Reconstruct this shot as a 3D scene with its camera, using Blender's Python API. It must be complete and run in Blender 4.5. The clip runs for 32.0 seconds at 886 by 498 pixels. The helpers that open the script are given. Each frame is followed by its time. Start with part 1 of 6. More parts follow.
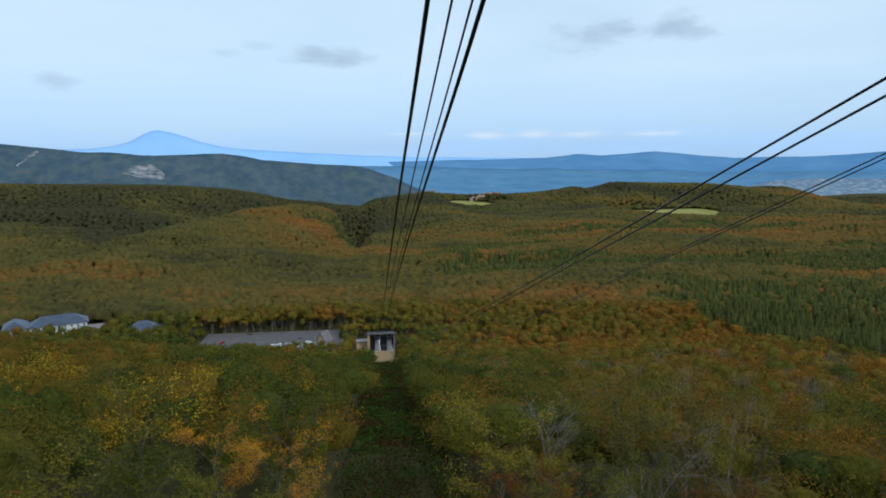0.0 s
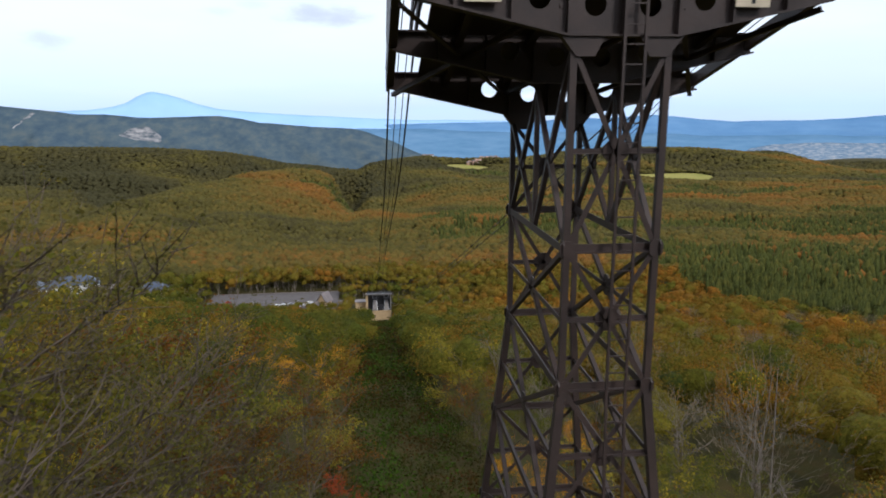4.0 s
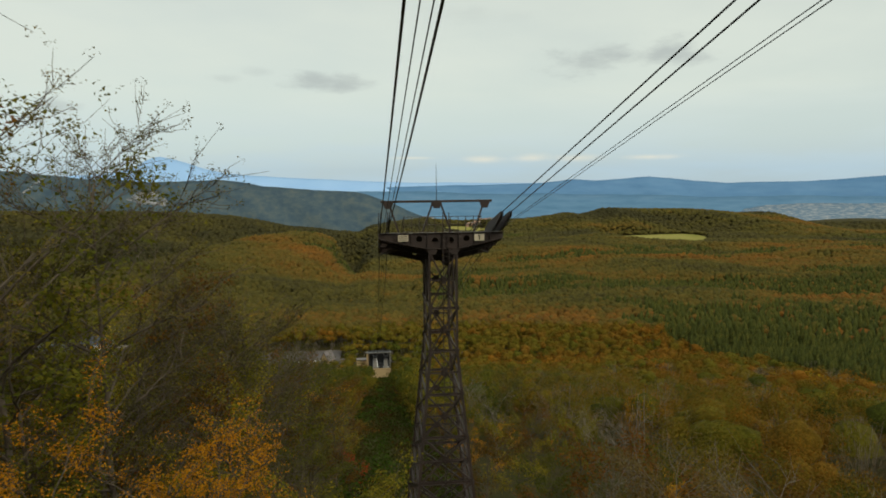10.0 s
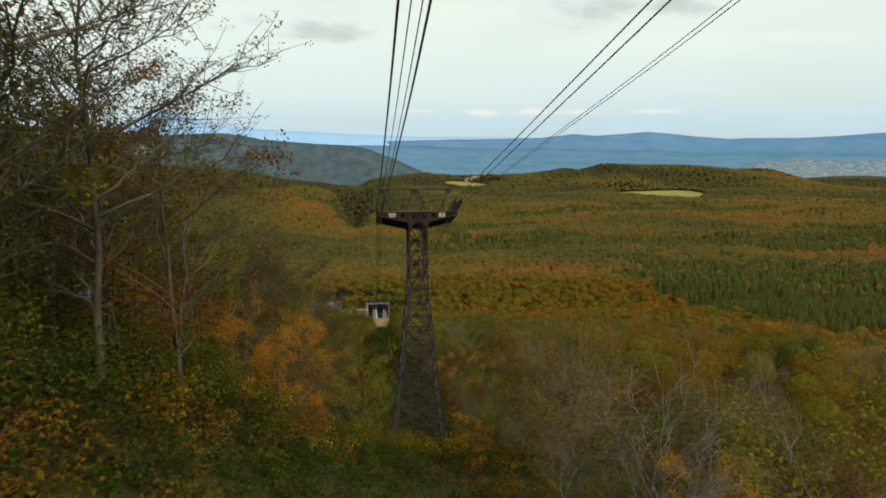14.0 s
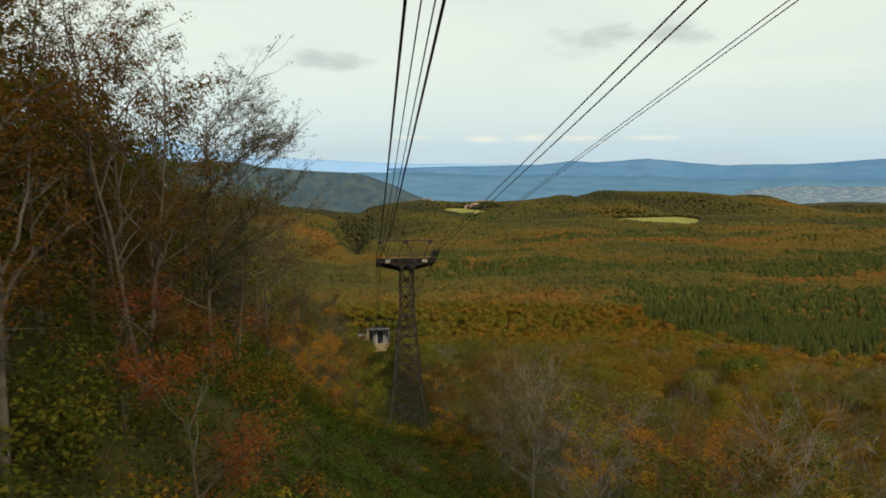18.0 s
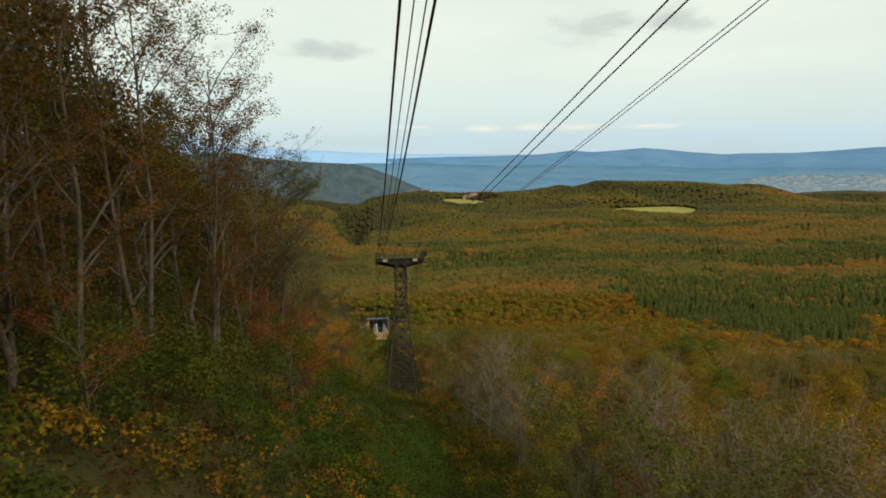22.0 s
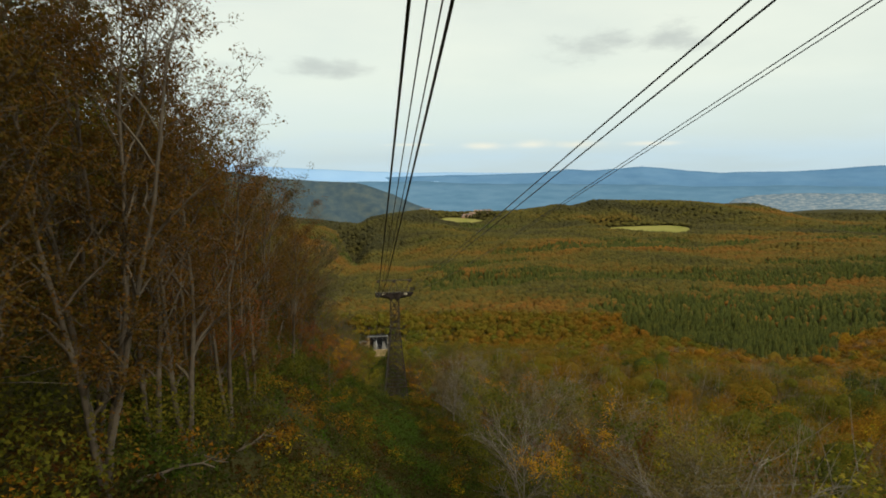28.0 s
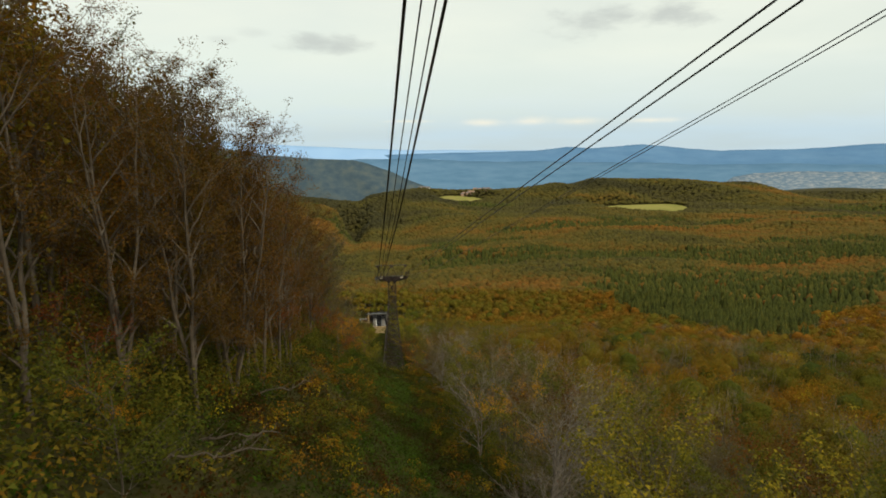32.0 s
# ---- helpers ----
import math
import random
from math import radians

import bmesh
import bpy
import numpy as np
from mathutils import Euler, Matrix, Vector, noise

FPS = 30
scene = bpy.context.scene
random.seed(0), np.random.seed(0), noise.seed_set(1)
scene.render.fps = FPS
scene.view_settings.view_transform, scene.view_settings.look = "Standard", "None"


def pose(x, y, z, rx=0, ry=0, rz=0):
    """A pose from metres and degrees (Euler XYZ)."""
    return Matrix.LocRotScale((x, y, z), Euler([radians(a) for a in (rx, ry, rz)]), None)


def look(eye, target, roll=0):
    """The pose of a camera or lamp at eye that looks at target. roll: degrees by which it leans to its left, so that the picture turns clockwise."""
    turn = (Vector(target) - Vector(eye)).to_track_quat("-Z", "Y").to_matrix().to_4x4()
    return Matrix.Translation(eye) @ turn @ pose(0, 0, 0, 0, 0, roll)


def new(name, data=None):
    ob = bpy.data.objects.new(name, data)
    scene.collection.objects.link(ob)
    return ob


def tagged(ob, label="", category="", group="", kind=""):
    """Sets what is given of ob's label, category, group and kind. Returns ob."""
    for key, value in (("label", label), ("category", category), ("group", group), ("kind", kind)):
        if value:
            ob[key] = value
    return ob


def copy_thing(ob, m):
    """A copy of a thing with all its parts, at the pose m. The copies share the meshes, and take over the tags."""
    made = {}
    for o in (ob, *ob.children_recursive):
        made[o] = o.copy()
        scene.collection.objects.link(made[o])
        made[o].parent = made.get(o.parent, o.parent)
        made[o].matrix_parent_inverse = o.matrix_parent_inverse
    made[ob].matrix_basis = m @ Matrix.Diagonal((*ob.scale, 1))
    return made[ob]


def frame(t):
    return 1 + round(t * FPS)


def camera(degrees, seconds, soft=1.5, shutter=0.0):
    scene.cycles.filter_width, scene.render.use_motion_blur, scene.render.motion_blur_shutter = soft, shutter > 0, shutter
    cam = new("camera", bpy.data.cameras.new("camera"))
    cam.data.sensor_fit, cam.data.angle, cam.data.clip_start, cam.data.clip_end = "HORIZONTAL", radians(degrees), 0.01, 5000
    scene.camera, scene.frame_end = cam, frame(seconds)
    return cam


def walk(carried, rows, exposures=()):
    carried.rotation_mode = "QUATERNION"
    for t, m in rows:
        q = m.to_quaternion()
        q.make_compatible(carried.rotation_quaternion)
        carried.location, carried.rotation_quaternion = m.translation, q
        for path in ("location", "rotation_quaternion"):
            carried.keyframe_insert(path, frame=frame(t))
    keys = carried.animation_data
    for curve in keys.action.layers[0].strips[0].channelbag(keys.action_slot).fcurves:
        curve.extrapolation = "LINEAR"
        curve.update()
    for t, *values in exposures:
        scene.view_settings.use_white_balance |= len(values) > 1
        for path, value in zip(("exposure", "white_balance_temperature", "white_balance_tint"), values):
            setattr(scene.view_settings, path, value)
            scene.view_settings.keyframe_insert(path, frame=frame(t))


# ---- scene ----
# ================= camera and its path =================
cam = camera(68.0, 32.0, soft=1.8, shutter=0.3)

# seconds, x, y, z, then pitch, roll and yaw in degrees
PATH = [
    (0, -4.51, 9.1, 15.8, -8.94, 0.34, -5.9),
    (0.5, -4.5, 6.12, 16.752, -7.77, 0.43, -5.86),
    (1, -4.49, 3.15, 17.679, -5.46, 0.51, -5.89),
    (1.5, -4.48, 0.17, 18.57, -3.06, 0.55, -5.94),
    (2, -4.47, -2.8, 19.404, -2.39, 0.52, -5.99),
    (2.5, -4.47, -5.76, 19.99, -4.04, 0.44, -6.03),
    (3, -4.46, -8.71, 20.48, -7.11, 0.34, -6.06),
    (3.5, -4.45, -11.68, 20.98, -10.17, 0.25, -6.09),
    (4, -4.44, -14.66, 21.47, -12.17, 0.18, -6.10),
    (4.5, -4.43, -17.55, 21.97, -12.86, 0.14, -6.11),
    (5.5, -4.42, -22.98, 22.97, -13.07, -0.06, -6.09),
    (6.5, -4.40, -27.93, 23.98, -11.38, -0.16, -6.05),
    (7, -4.39, -30.27, 24.49, -10.88, -0.16, -6.05),
    (7.5, -4.38, -32.52, 25.00, -10.11, -0.09, -6.05),
    (8, -4.37, -34.66, 25.52, -9.27, 0.02, -6.05),
    (8.5, -4.37, -36.82, 26.04, -8.46, 0.14, -6.07),
    (9, -4.36, -39.06, 26.57, -7.82, 0.26, -6.08),
    (9.5, -4.35, -41.44, 27.12, -7.38, 0.37, -6.08),
    (10, -4.34, -43.99, 27.67, -6.90, 0.45, -6.08),
    (10.5, -4.33, -46.69, 28.24, -6.53, 0.47, -6.08),
    (11, -4.32, -49.48, 28.81, -6.34, 0.44, -6.07),
    (11.5, -4.31, -52.28, 29.37, -6.51, 0.37, -6.07),
    (12, -4.30, -55.03, 29.92, -7.08, 0.28, -6.06),
    (12.5, -4.30, -57.72, 30.45, -8.07, 0.19, -6.06),
    (13, -4.29, -60.39, 30.98, -9.17, 0.12, -6.06),
    (13.5, -4.28, -63.08, 31.54, -10.09, 0.09, -6.07),
    (14, -4.27, -65.83, 32.13, -10.87, 0.10, -6.07),
    (14.5, -4.26, -68.64, 32.77, -11.30, 0.16, -6.08),
    (15.5, -4.25, -74.61, 34.27, -11.40, 0.25, -6.10),
    (16.5, -4.23, -80.37, 35.84, -10.84, 0.34, -6.11),
    (17, -4.22, -82.92, 36.53, -9.99, 0.32, -6.10),
    (17.5, -4.21, -85.30, 37.17, -9.23, 0.26, -6.07),
    (18, -4.20, -87.56, 37.78, -8.63, 0.22, -6.04),
    (18.5, -4.20, -89.77, 38.35, -8.11, 0.21, -6.01),
    (19, -4.19, -91.99, 38.92, -7.56, 0.26, -5.99),
    (19.5, -4.18, -94.26, 39.50, -6.77, 0.36, -6.00),
    (20, -4.17, -96.64, 40.09, -6.30, 0.46, -6.01),
    (20.5, -4.16, -99.14, 40.69, -6.37, 0.52, -6.03),
    (21, -4.15, -101.73, 41.30, -7.16, 0.55, -6.06),
    (21.5, -4.14, -104.35, 41.91, -8.34, 0.54, -6.09),
    (22, -4.14, -106.92, 42.53, -9.51, 0.51, -6.11),
    (22.5, -4.13, -109.39, 43.16, -10.11, 0.44, -6.11),
    (23, -4.12, -111.80, 43.80, -10.51, 0.35, -6.09),
    (23.5, -4.11, -114.21, 44.48, -10.48, 0.24, -6.07),
    (24, -4.10, -116.72, 45.20, -10.47, 0.14, -6.04),
    (24.5, -4.09, -119.36, 45.96, -10.39, 0.08, -6.03),
    (25.5, -4.08, -125.17, 47.69, -10.54, 0.08, -6.02),
    (26.5, -4.06, -130.89, 49.49, -10.24, 0.19, -6.04),
    (27, -4.05, -133.45, 50.32, -9.77, 0.27, -6.06),
    (27.5, -4.04, -135.90, 51.12, -9.05, 0.38, -6.08),
    (28, -4.04, -138.27, 51.87, -8.04, 0.51, -6.10),
    (28.5, -4.03, -140.62, 52.60, -7.10, 0.60, -6.11),
    (29, -4.02, -142.96, 53.31, -6.59, 0.63, -6.11),
    (29.5, -4.01, -145.27, 53.99, -6.52, 0.60, -6.09),
    (30, -4.00, -147.52, 54.65, -7.06, 0.55, -6.09),
    (30.5, -3.99, -149.67, 55.27, -7.86, 0.52, -6.09),
    (31, -3.98, -151.69, 55.87, -8.72, 0.51, -6.10),
    (31.5, -3.98, -153.56, 56.45, -9.39, 0.50, -6.12),
    (32, -3.97, -155.26, 56.98, -10.02, 0.46, -6.14),
]

EXPOSURES = [
    (0.0, -0.02, 5400, 5), (1.0, -0.1, 5300, 5), (2.0, -0.60, 5050, 4), (2.5, -0.46, 5200, 6),
    (3.0, -0.05, 5600, 7), (3.5, 0.32, 5750, 13), (4.0, 0.46, 6050, 15), (4.5, 0.54, 6300, 15),
    (6.5, 0.32, 6900, 6), (7.0, 0.24, 7100, 5), (8.0, 0.10, 7200, 1), (9.0, -0.03, 7300, 1), (10.0, -0.1, 7300, 1), (12.0, -0.1, 7300, 1), (13.0, 0.08, 7300, 1), (14.0, 0.2, 7300, 1),
    (15.0, 0.2, 7400, 1), (17.0, 0.2, 7500, 3), (18.0, 0.14, 7400, 1), (19.0, 0.0, 7400, 1), (20.0, -0.08, 7300, 0),
    (21.0, -0.02, 7400, 1), (22.0, 0.18, 7500, 1), (23.0, 0.27, 7600, 0), (24.5, 0.28, 7600, 0), (27.0, 0.3, 7550, 0), (28.0, 0.16, 7500, 1), (29.0, 0.06, 7500, 1), (31.0, 0.08, 7500, 2), (32.0, 0.16, 7600, 3),
]
walk(cam, [(t, pose(x, y, z, 90 + p, r, w)) for t, x, y, z, p, r, w in PATH], EXPOSURES)

# ================= world and sun =================
world = bpy.data.worlds.new("world")
scene.world = world
world.use_nodes = True


class Nodes:
    """A little builder of node trees."""

    def __init__(self, tree):
        self.tree = tree
        tree.nodes.clear()

    def add(self, kind, **sets):
        n = self.tree.nodes.new(kind)
        for k, v in sets.items():
            if k == "ins":
                for key, val in v.items():
                    if hasattr(val, "is_linked") or hasattr(val, "links"):
                        self.tree.links.new(val, n.inputs[key])
                    else:
                        n.inputs[key].default_value = val
            elif k == "op":
                n.operation = v
            elif k == "blend":
                n.blend_type = v
            elif k == "dtype":
                n.data_type = v
            elif k == "clamp":
                n.use_clamp = v
        return n

    def math(self, op, a, b=0.0, c=0.0, clamp=False):
        return self.add("ShaderNodeMath", op=op, clamp=clamp, ins={0: a, 1: b, 2: c}).outputs[0]

    def mix(self, fac, a, b, blend="MIX"):
        n = self.add("ShaderNodeMix", dtype="RGBA", blend=blend)
        for key, val in ((0, fac), (6, a), (7, b)):
            if hasattr(val, "links"):
                self.tree.links.new(val, n.inputs[key])
            else:
                n.inputs[key].default_value = val if key == 0 else (*val, 1.0)
        return n.outputs[2]

    def noise(self, vec, scale, detail=4.0, rough=0.55):
        n = self.add("ShaderNodeTexNoise", ins={"Scale": scale, "Detail": detail, "Roughness": rough})
        if vec is not None:
            self.tree.links.new(vec, n.inputs["Vector"])
        return n.outputs[0]

    def ramp(self, fac, stops):
        n = self.add("ShaderNodeValToRGB")
        self.tree.links.new(fac, n.inputs[0])
        e = n.color_ramp.elements
        while len(e) < len(stops):
            e.new(0.5)
        for el, (pos, col) in zip(e, stops):
            el.position, el.color = pos, (*col, 1.0)
        return n.outputs[0]

    def smooth(self, val, lo, hi):
        n = self.add("ShaderNodeMapRange", ins={0: val, 1: lo, 2: hi, 3: 0.0, 4: 1.0})
        n.interpolation_type = "SMOOTHSTEP"
        return n.outputs[0]


def build_sky():
    k = Nodes(world.node_tree)
    vec = k.add("ShaderNodeTexCoord").outputs["Generated"]
    sep = k.add("ShaderNodeSeparateXYZ", ins={0: vec})
    x, y, z = sep.outputs
    sky = k.add("ShaderNodeTexSky")
    sky.sky_type, sky.sun_disc = "NISHITA", False
    sky.sun_elevation, sky.sun_rotation, sky.altitude = radians(38), radians(150), 700
    clear = k.mix(1.0, sky.outputs[0], (0.10, 0.10, 0.10), "MULTIPLY")
    # thin high cloud over nearly the whole sky, thinner towards the horizon
    flat = k.add("ShaderNodeCombineXYZ", ins={0: k.math("DIVIDE", x, k.math("ADD", z, 0.16)), 1: k.math("DIVIDE", y, k.math("ADD", z, 0.16)), 2: 0.0})
    veil = k.noise(flat.outputs[0], 0.9, 5.0, 0.5)
    high = k.ramp(k.math("ADD", z, 0.0), [(0.0, (0.50, 0.66, 0.86)), (0.045, (0.62, 0.74, 0.86)), (0.11, (0.74, 0.82, 0.86)), (0.30, (0.78, 0.84, 0.86)), (1.0, (0.92, 0.94, 0.96))])
    cover = k.math("MULTIPLY_ADD", k.smooth(veil, 0.3, 0.7), 0.16, 0.80)
    col = k.mix(cover, clear, high)
    az = k.math("ARCTAN2", x, y)
    el = k.math("ARCSINE", z)
    puff = k.noise(k.add("ShaderNodeCombineXYZ", ins={0: az, 1: k.math("MULTIPLY", el, 2.6), 2: 0.3}).outputs[0], 14.0, 6.0, 0.6)
    # small grey clouds and a row of lit ones above the horizon: azimuth, elevation, half sizes, strength
    total = None
    for a, e, wa, we, s in CLOUDS:
        da = k.math("DIVIDE", k.math("SUBTRACT", az, radians(a)), radians(wa))
        de = k.math("DIVIDE", k.math("SUBTRACT", el, radians(e)), radians(we))
        d = k.math("SQRT", k.math("ADD", k.math("MULTIPLY", da, da), k.math("MULTIPLY", de, de)))
        m = k.math("ADD", k.math("SUBTRACT", 1.0, d), k.math("MULTIPLY", k.math("SUBTRACT", puff, 0.5), 2.4))
        m = k.math("MULTIPLY", k.smooth(m, 0.0, 1.0), s)
        total = m if total is None else k.math("MAXIMUM", total, m)
    col = k.mix(total, col, (0.42, 0.47, 0.54))
    warm = None
    for a, e, wa, we in WARM_CLOUDS:
        da = k.math("DIVIDE", k.math("SUBTRACT", az, radians(a)), radians(wa))
        de = k.math("DIVIDE", k.math("SUBTRACT", el, radians(e)), radians(we))
        d = k.math("SQRT", k.math("ADD", k.math("MULTIPLY", da, da), k.math("MULTIPLY", de, de)))
        m = k.math("ADD", k.math("SUBTRACT", 1.0, d), k.math("MULTIPLY", k.math("SUBTRACT", puff, 0.5), 1.6))
        m = k.math("MULTIPLY", k.smooth(m, 0.0, 1.2), 0.55)
        warm = m if warm is None else k.math("MAXIMUM", warm, m)
    col = k.mix(warm, col, (0.95, 0.88, 0.80))
    bg = k.add("ShaderNodeBackground", ins={0: col, 1: 1.0})
    out = k.add("ShaderNodeOutputWorld", ins={0: bg.outputs[0]})


CLOUDS = [(-4.4, 7.35, 4.6, 1.1, 0.62), (18.2, 8.7, 5.0, 1.35, 0.6), (21.2, 9.0, 4.6, 1.3, 0.6), (24.2, 9.3, 4.0, 1.5, 0.66), (-24.2, 5.0, 2.4, 0.75, 0.40), (-12.2, 7.4, 1.8, 0.5, 0.22), (-9.0, 8.0, 1.5, 0.5, 0.2), (9.0, 12.8, 5.0, 0.8, 0.14), (-16.0, 13.5, 5.0, 0.9, 0.12), (6.0, 15.5, 7.0, 1.2, 0.12)]
WARM_CLOUDS = [(9.6, 0.85, 3.2, 0.5), (13.8, 0.9, 3.0, 0.5), (17.6, 0.88, 3.2, 0.5), (23.5, 0.9, 3.4, 0.35), (3.0, 1.0, 3.0, 0.2)]
build_sky()

sun = new("sun", bpy.data.lights.new("sun", "SUN"))
sun.data.energy, sun.data.angle, sun.data.color = 1.5, radians(10), (1.0, 0.95, 0.87)
sun.matrix_world = look((0, 0, 0), (-math.sin(radians(150)), -math.cos(radians(150)), -math.tan(radians(38))))

# ================= materials =================


def material(name):
    m = bpy.data.materials.new(name)
    m.use_nodes = True
    return m, Nodes(m.node_tree)


def surface(k, color, rough=0.8, metal=0.0, bump=None, bump_dist=0.05, spec=0.3, trans=None):
    b = k.add("ShaderNodeBsdfPrincipled")
    for key, val in (("Base Color", color), ("Roughness", rough), ("Metallic", metal), ("Specular IOR Level", spec)):
        if hasattr(val, "links"):
            k.tree.links.new(val, b.inputs[key])
        else:
            b.inputs[key].default_value = (*val, 1.0) if key == "Base Color" else val
    if bump is not None:
        n = k.add("ShaderNodeBump", ins={"Height": bump, "Distance": bump_dist, "Strength": 0.8})
        k.tree.links.new(n.outputs[0], b.inputs["Normal"])
    res = b.outputs[0]
    if trans is not None:
        t = k.add("ShaderNodeBsdfTranslucent")
        if hasattr(color, "links"):
            k.tree.links.new(color, t.inputs[0])
        res = k.add("ShaderNodeMixShader", ins={0: trans, 1: b.outputs[0], 2: t.outputs[0]}).outputs[0]
    k.add("ShaderNodeOutputMaterial", ins={0: res})


def plain(name, c1, c2, scale, rough=0.7, metal=0.0, bump=0.02, spec=0.3):
    m, k = material(name)
    pos = k.add("ShaderNodeNewGeometry").outputs["Position"]
    n = k.noise(pos, scale)
    fine = k.noise(pos, scale * 9)
    col = k.mix(k.smooth(n, 0.3, 0.7), c1, c2)
    col = k.mix(k.math("MULTIPLY", fine, 0.35), col, tuple(c * 0.55 for c in c1))
    surface(k, col, rough, metal, fine, bump, spec)
    return m


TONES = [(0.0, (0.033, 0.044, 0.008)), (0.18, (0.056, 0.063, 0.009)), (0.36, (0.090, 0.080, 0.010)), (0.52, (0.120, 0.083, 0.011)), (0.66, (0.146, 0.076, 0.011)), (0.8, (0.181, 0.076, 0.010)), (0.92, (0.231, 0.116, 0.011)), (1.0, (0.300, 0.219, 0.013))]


# far crowns: haze put into the colour, greyer and bluer than TONES
FAR_HAZE_TONES = [(0.0, (0.044, 0.041, 0.018)), (0.18, (0.059, 0.051, 0.018)), (0.36, (0.080, 0.069, 0.018)), (0.52, (0.111, 0.078, 0.018)), (0.66, (0.143, 0.075, 0.017)), (0.8, (0.173, 0.075, 0.016)), (1.0, (0.216, 0.133, 0.018))]


def tone_material(name, trans, bump, grain=0.0):
    """Autumn crowns: each tree has its own tone, each spray a shade of it."""
    m, k = material(name)
    g = k.add("ShaderNodeNewGeometry")
    att = k.add("ShaderNodeAttribute")
    att.attribute_name = "tone"
    isl = g.outputs["Random Per Island"]
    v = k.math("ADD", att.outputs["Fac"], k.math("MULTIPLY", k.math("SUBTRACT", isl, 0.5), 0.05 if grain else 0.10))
    col = k.ramp(v, FAR_HAZE_TONES if grain else TONES)
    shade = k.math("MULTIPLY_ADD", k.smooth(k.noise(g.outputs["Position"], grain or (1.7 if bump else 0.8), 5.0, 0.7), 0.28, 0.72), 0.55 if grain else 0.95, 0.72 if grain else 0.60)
    col = k.mix(1.0, col, k.add("ShaderNodeCombineColor", ins={0: shade, 1: shade, 2: shade}).outputs[0], "MULTIPLY")
    surface(k, col, 0.85, bump=k.noise(g.outputs["Position"], 1.3, 5.0, 0.7) if bump else None, bump_dist=1.2, spec=0.04, trans=trans)
    return m


def leaf_material(name, stops, trans=0.35):
    m, k = material(name)
    g = k.add("ShaderNodeNewGeometry")
    rnd = k.add("ShaderNodeObjectInfo").outputs["Random"]
    v = k.math("ADD", k.math("MULTIPLY", rnd, 0.55), k.math("MULTIPLY", g.outputs["Random Per Island"], 0.45))
    surface(k, k.ramp(v, stops), 0.75, spec=0.08, trans=trans)
    return m


def patch_material(name):
    """Leaves of low bushes, in patches of green, russet and yellow."""
    m, k = material(name)
    g = k.add("ShaderNodeNewGeometry")
    n = k.noise(g.outputs["Position"], 0.17, 3.0)
    v = k.math("ADD", k.math("MULTIPLY", k.math("SUBTRACT", n, 0.5), 2.2), k.math("MULTIPLY_ADD", g.outputs["Random Per Island"], 0.35, 0.3))
    col = k.ramp(v, [(0.0, (0.013, 0.026, 0.004)), (0.2, (0.047, 0.095, 0.006)), (0.36, (0.028, 0.039, 0.005)), (0.52, (0.032, 0.032, 0.005)), (0.68, (0.040, 0.026, 0.005)), (0.82, (0.058, 0.022, 0.005)), (0.93, (0.075, 0.028, 0.005)), (1.0, (0.125, 0.068, 0.006))])
    surface(k, col, 0.8, spec=0.06, trans=0.3)
    return m


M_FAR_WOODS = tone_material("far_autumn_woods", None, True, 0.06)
M_WOODS, M_WOODS_LEAF = tone_material("autumn_woods", None, True), tone_material("autumn_sprays", 0.25, False)
M_LEAF_BROWN = leaf_material("brown_leaves", [(0.00, (0.046, 0.040, 0.007)), (0.35, (0.092, 0.054, 0.009)), (0.60, (0.129, 0.058, 0.010)), (0.85, (0.170, 0.060, 0.013)), (1.00, (0.198, 0.101, 0.016))])
M_LEAF_GREEN = leaf_material("green_leaves", [(0.00, (0.041, 0.054, 0.010)), (0.40, (0.095, 0.098, 0.012)), (0.75, (0.183, 0.152, 0.016)), (1.00, (0.342, 0.244, 0.022))])
M_LEAF_YELLOW = leaf_material("yellow_leaves", [(0.0, (0.32, 0.13, 0.012)), (0.5, (0.48, 0.20, 0.012)), (1.0, (0.55, 0.30, 0.02))])
M_LEAF_RED = leaf_material("red_leaves", [(0.0, (0.28, 0.025, 0.010)), (0.6, (0.36, 0.05, 0.015)), (1.0, (0.32, 0.11, 0.02))])
M_LEAF_OLIVE = leaf_material("olive_leaves", [(0.00, (0.048, 0.054, 0.014)), (0.60, (0.108, 0.090, 0.019)), (1.00, (0.192, 0.132, 0.024))])
M_LEAF_TAN = leaf_material("dry_tan_leaves", [(0.0, (0.085, 0.062, 0.021)), (0.5, (0.136, 0.100, 0.034)), (1.0, (0.18, 0.112, 0.026))])
M_HERB = leaf_material("green_herbs", [(0.0, (0.026, 0.046, 0.006)), (0.45, (0.054, 0.088, 0.009)), (0.8, (0.080, 0.115, 0.011)), (1.0, (0.107, 0.100, 0.013))])
M_SHRUB = patch_material("undergrowth_leaves")
M_LEAF_RUST = leaf_material("rust_leaves", [(0.0, (0.15, 0.035, 0.012)), (0.6, (0.20, 0.06, 0.015)), (1.0, (0.26, 0.11, 0.02))])
M_BARK = plain("grey_bark", (0.135, 0.106, 0.078), (0.066, 0.050, 0.036), 2.2, 0.9, bump=0.02)
M_BIRCH = plain("pale_bark", (0.25, 0.21, 0.175), (0.12, 0.10, 0.082), 2.6, 0.85, bump=0.02)
M_TWIGS = plain("grey_brown_twigs", (0.21, 0.168, 0.115), (0.135, 0.105, 0.068), 0.4, 0.9, bump=0.0, spec=0.05)
M_STEEL = plain("brown_painted_steel", (0.050, 0.034, 0.029), (0.030, 0.022, 0.020), 1.3, 0.5, bump=0.004, spec=0.35)
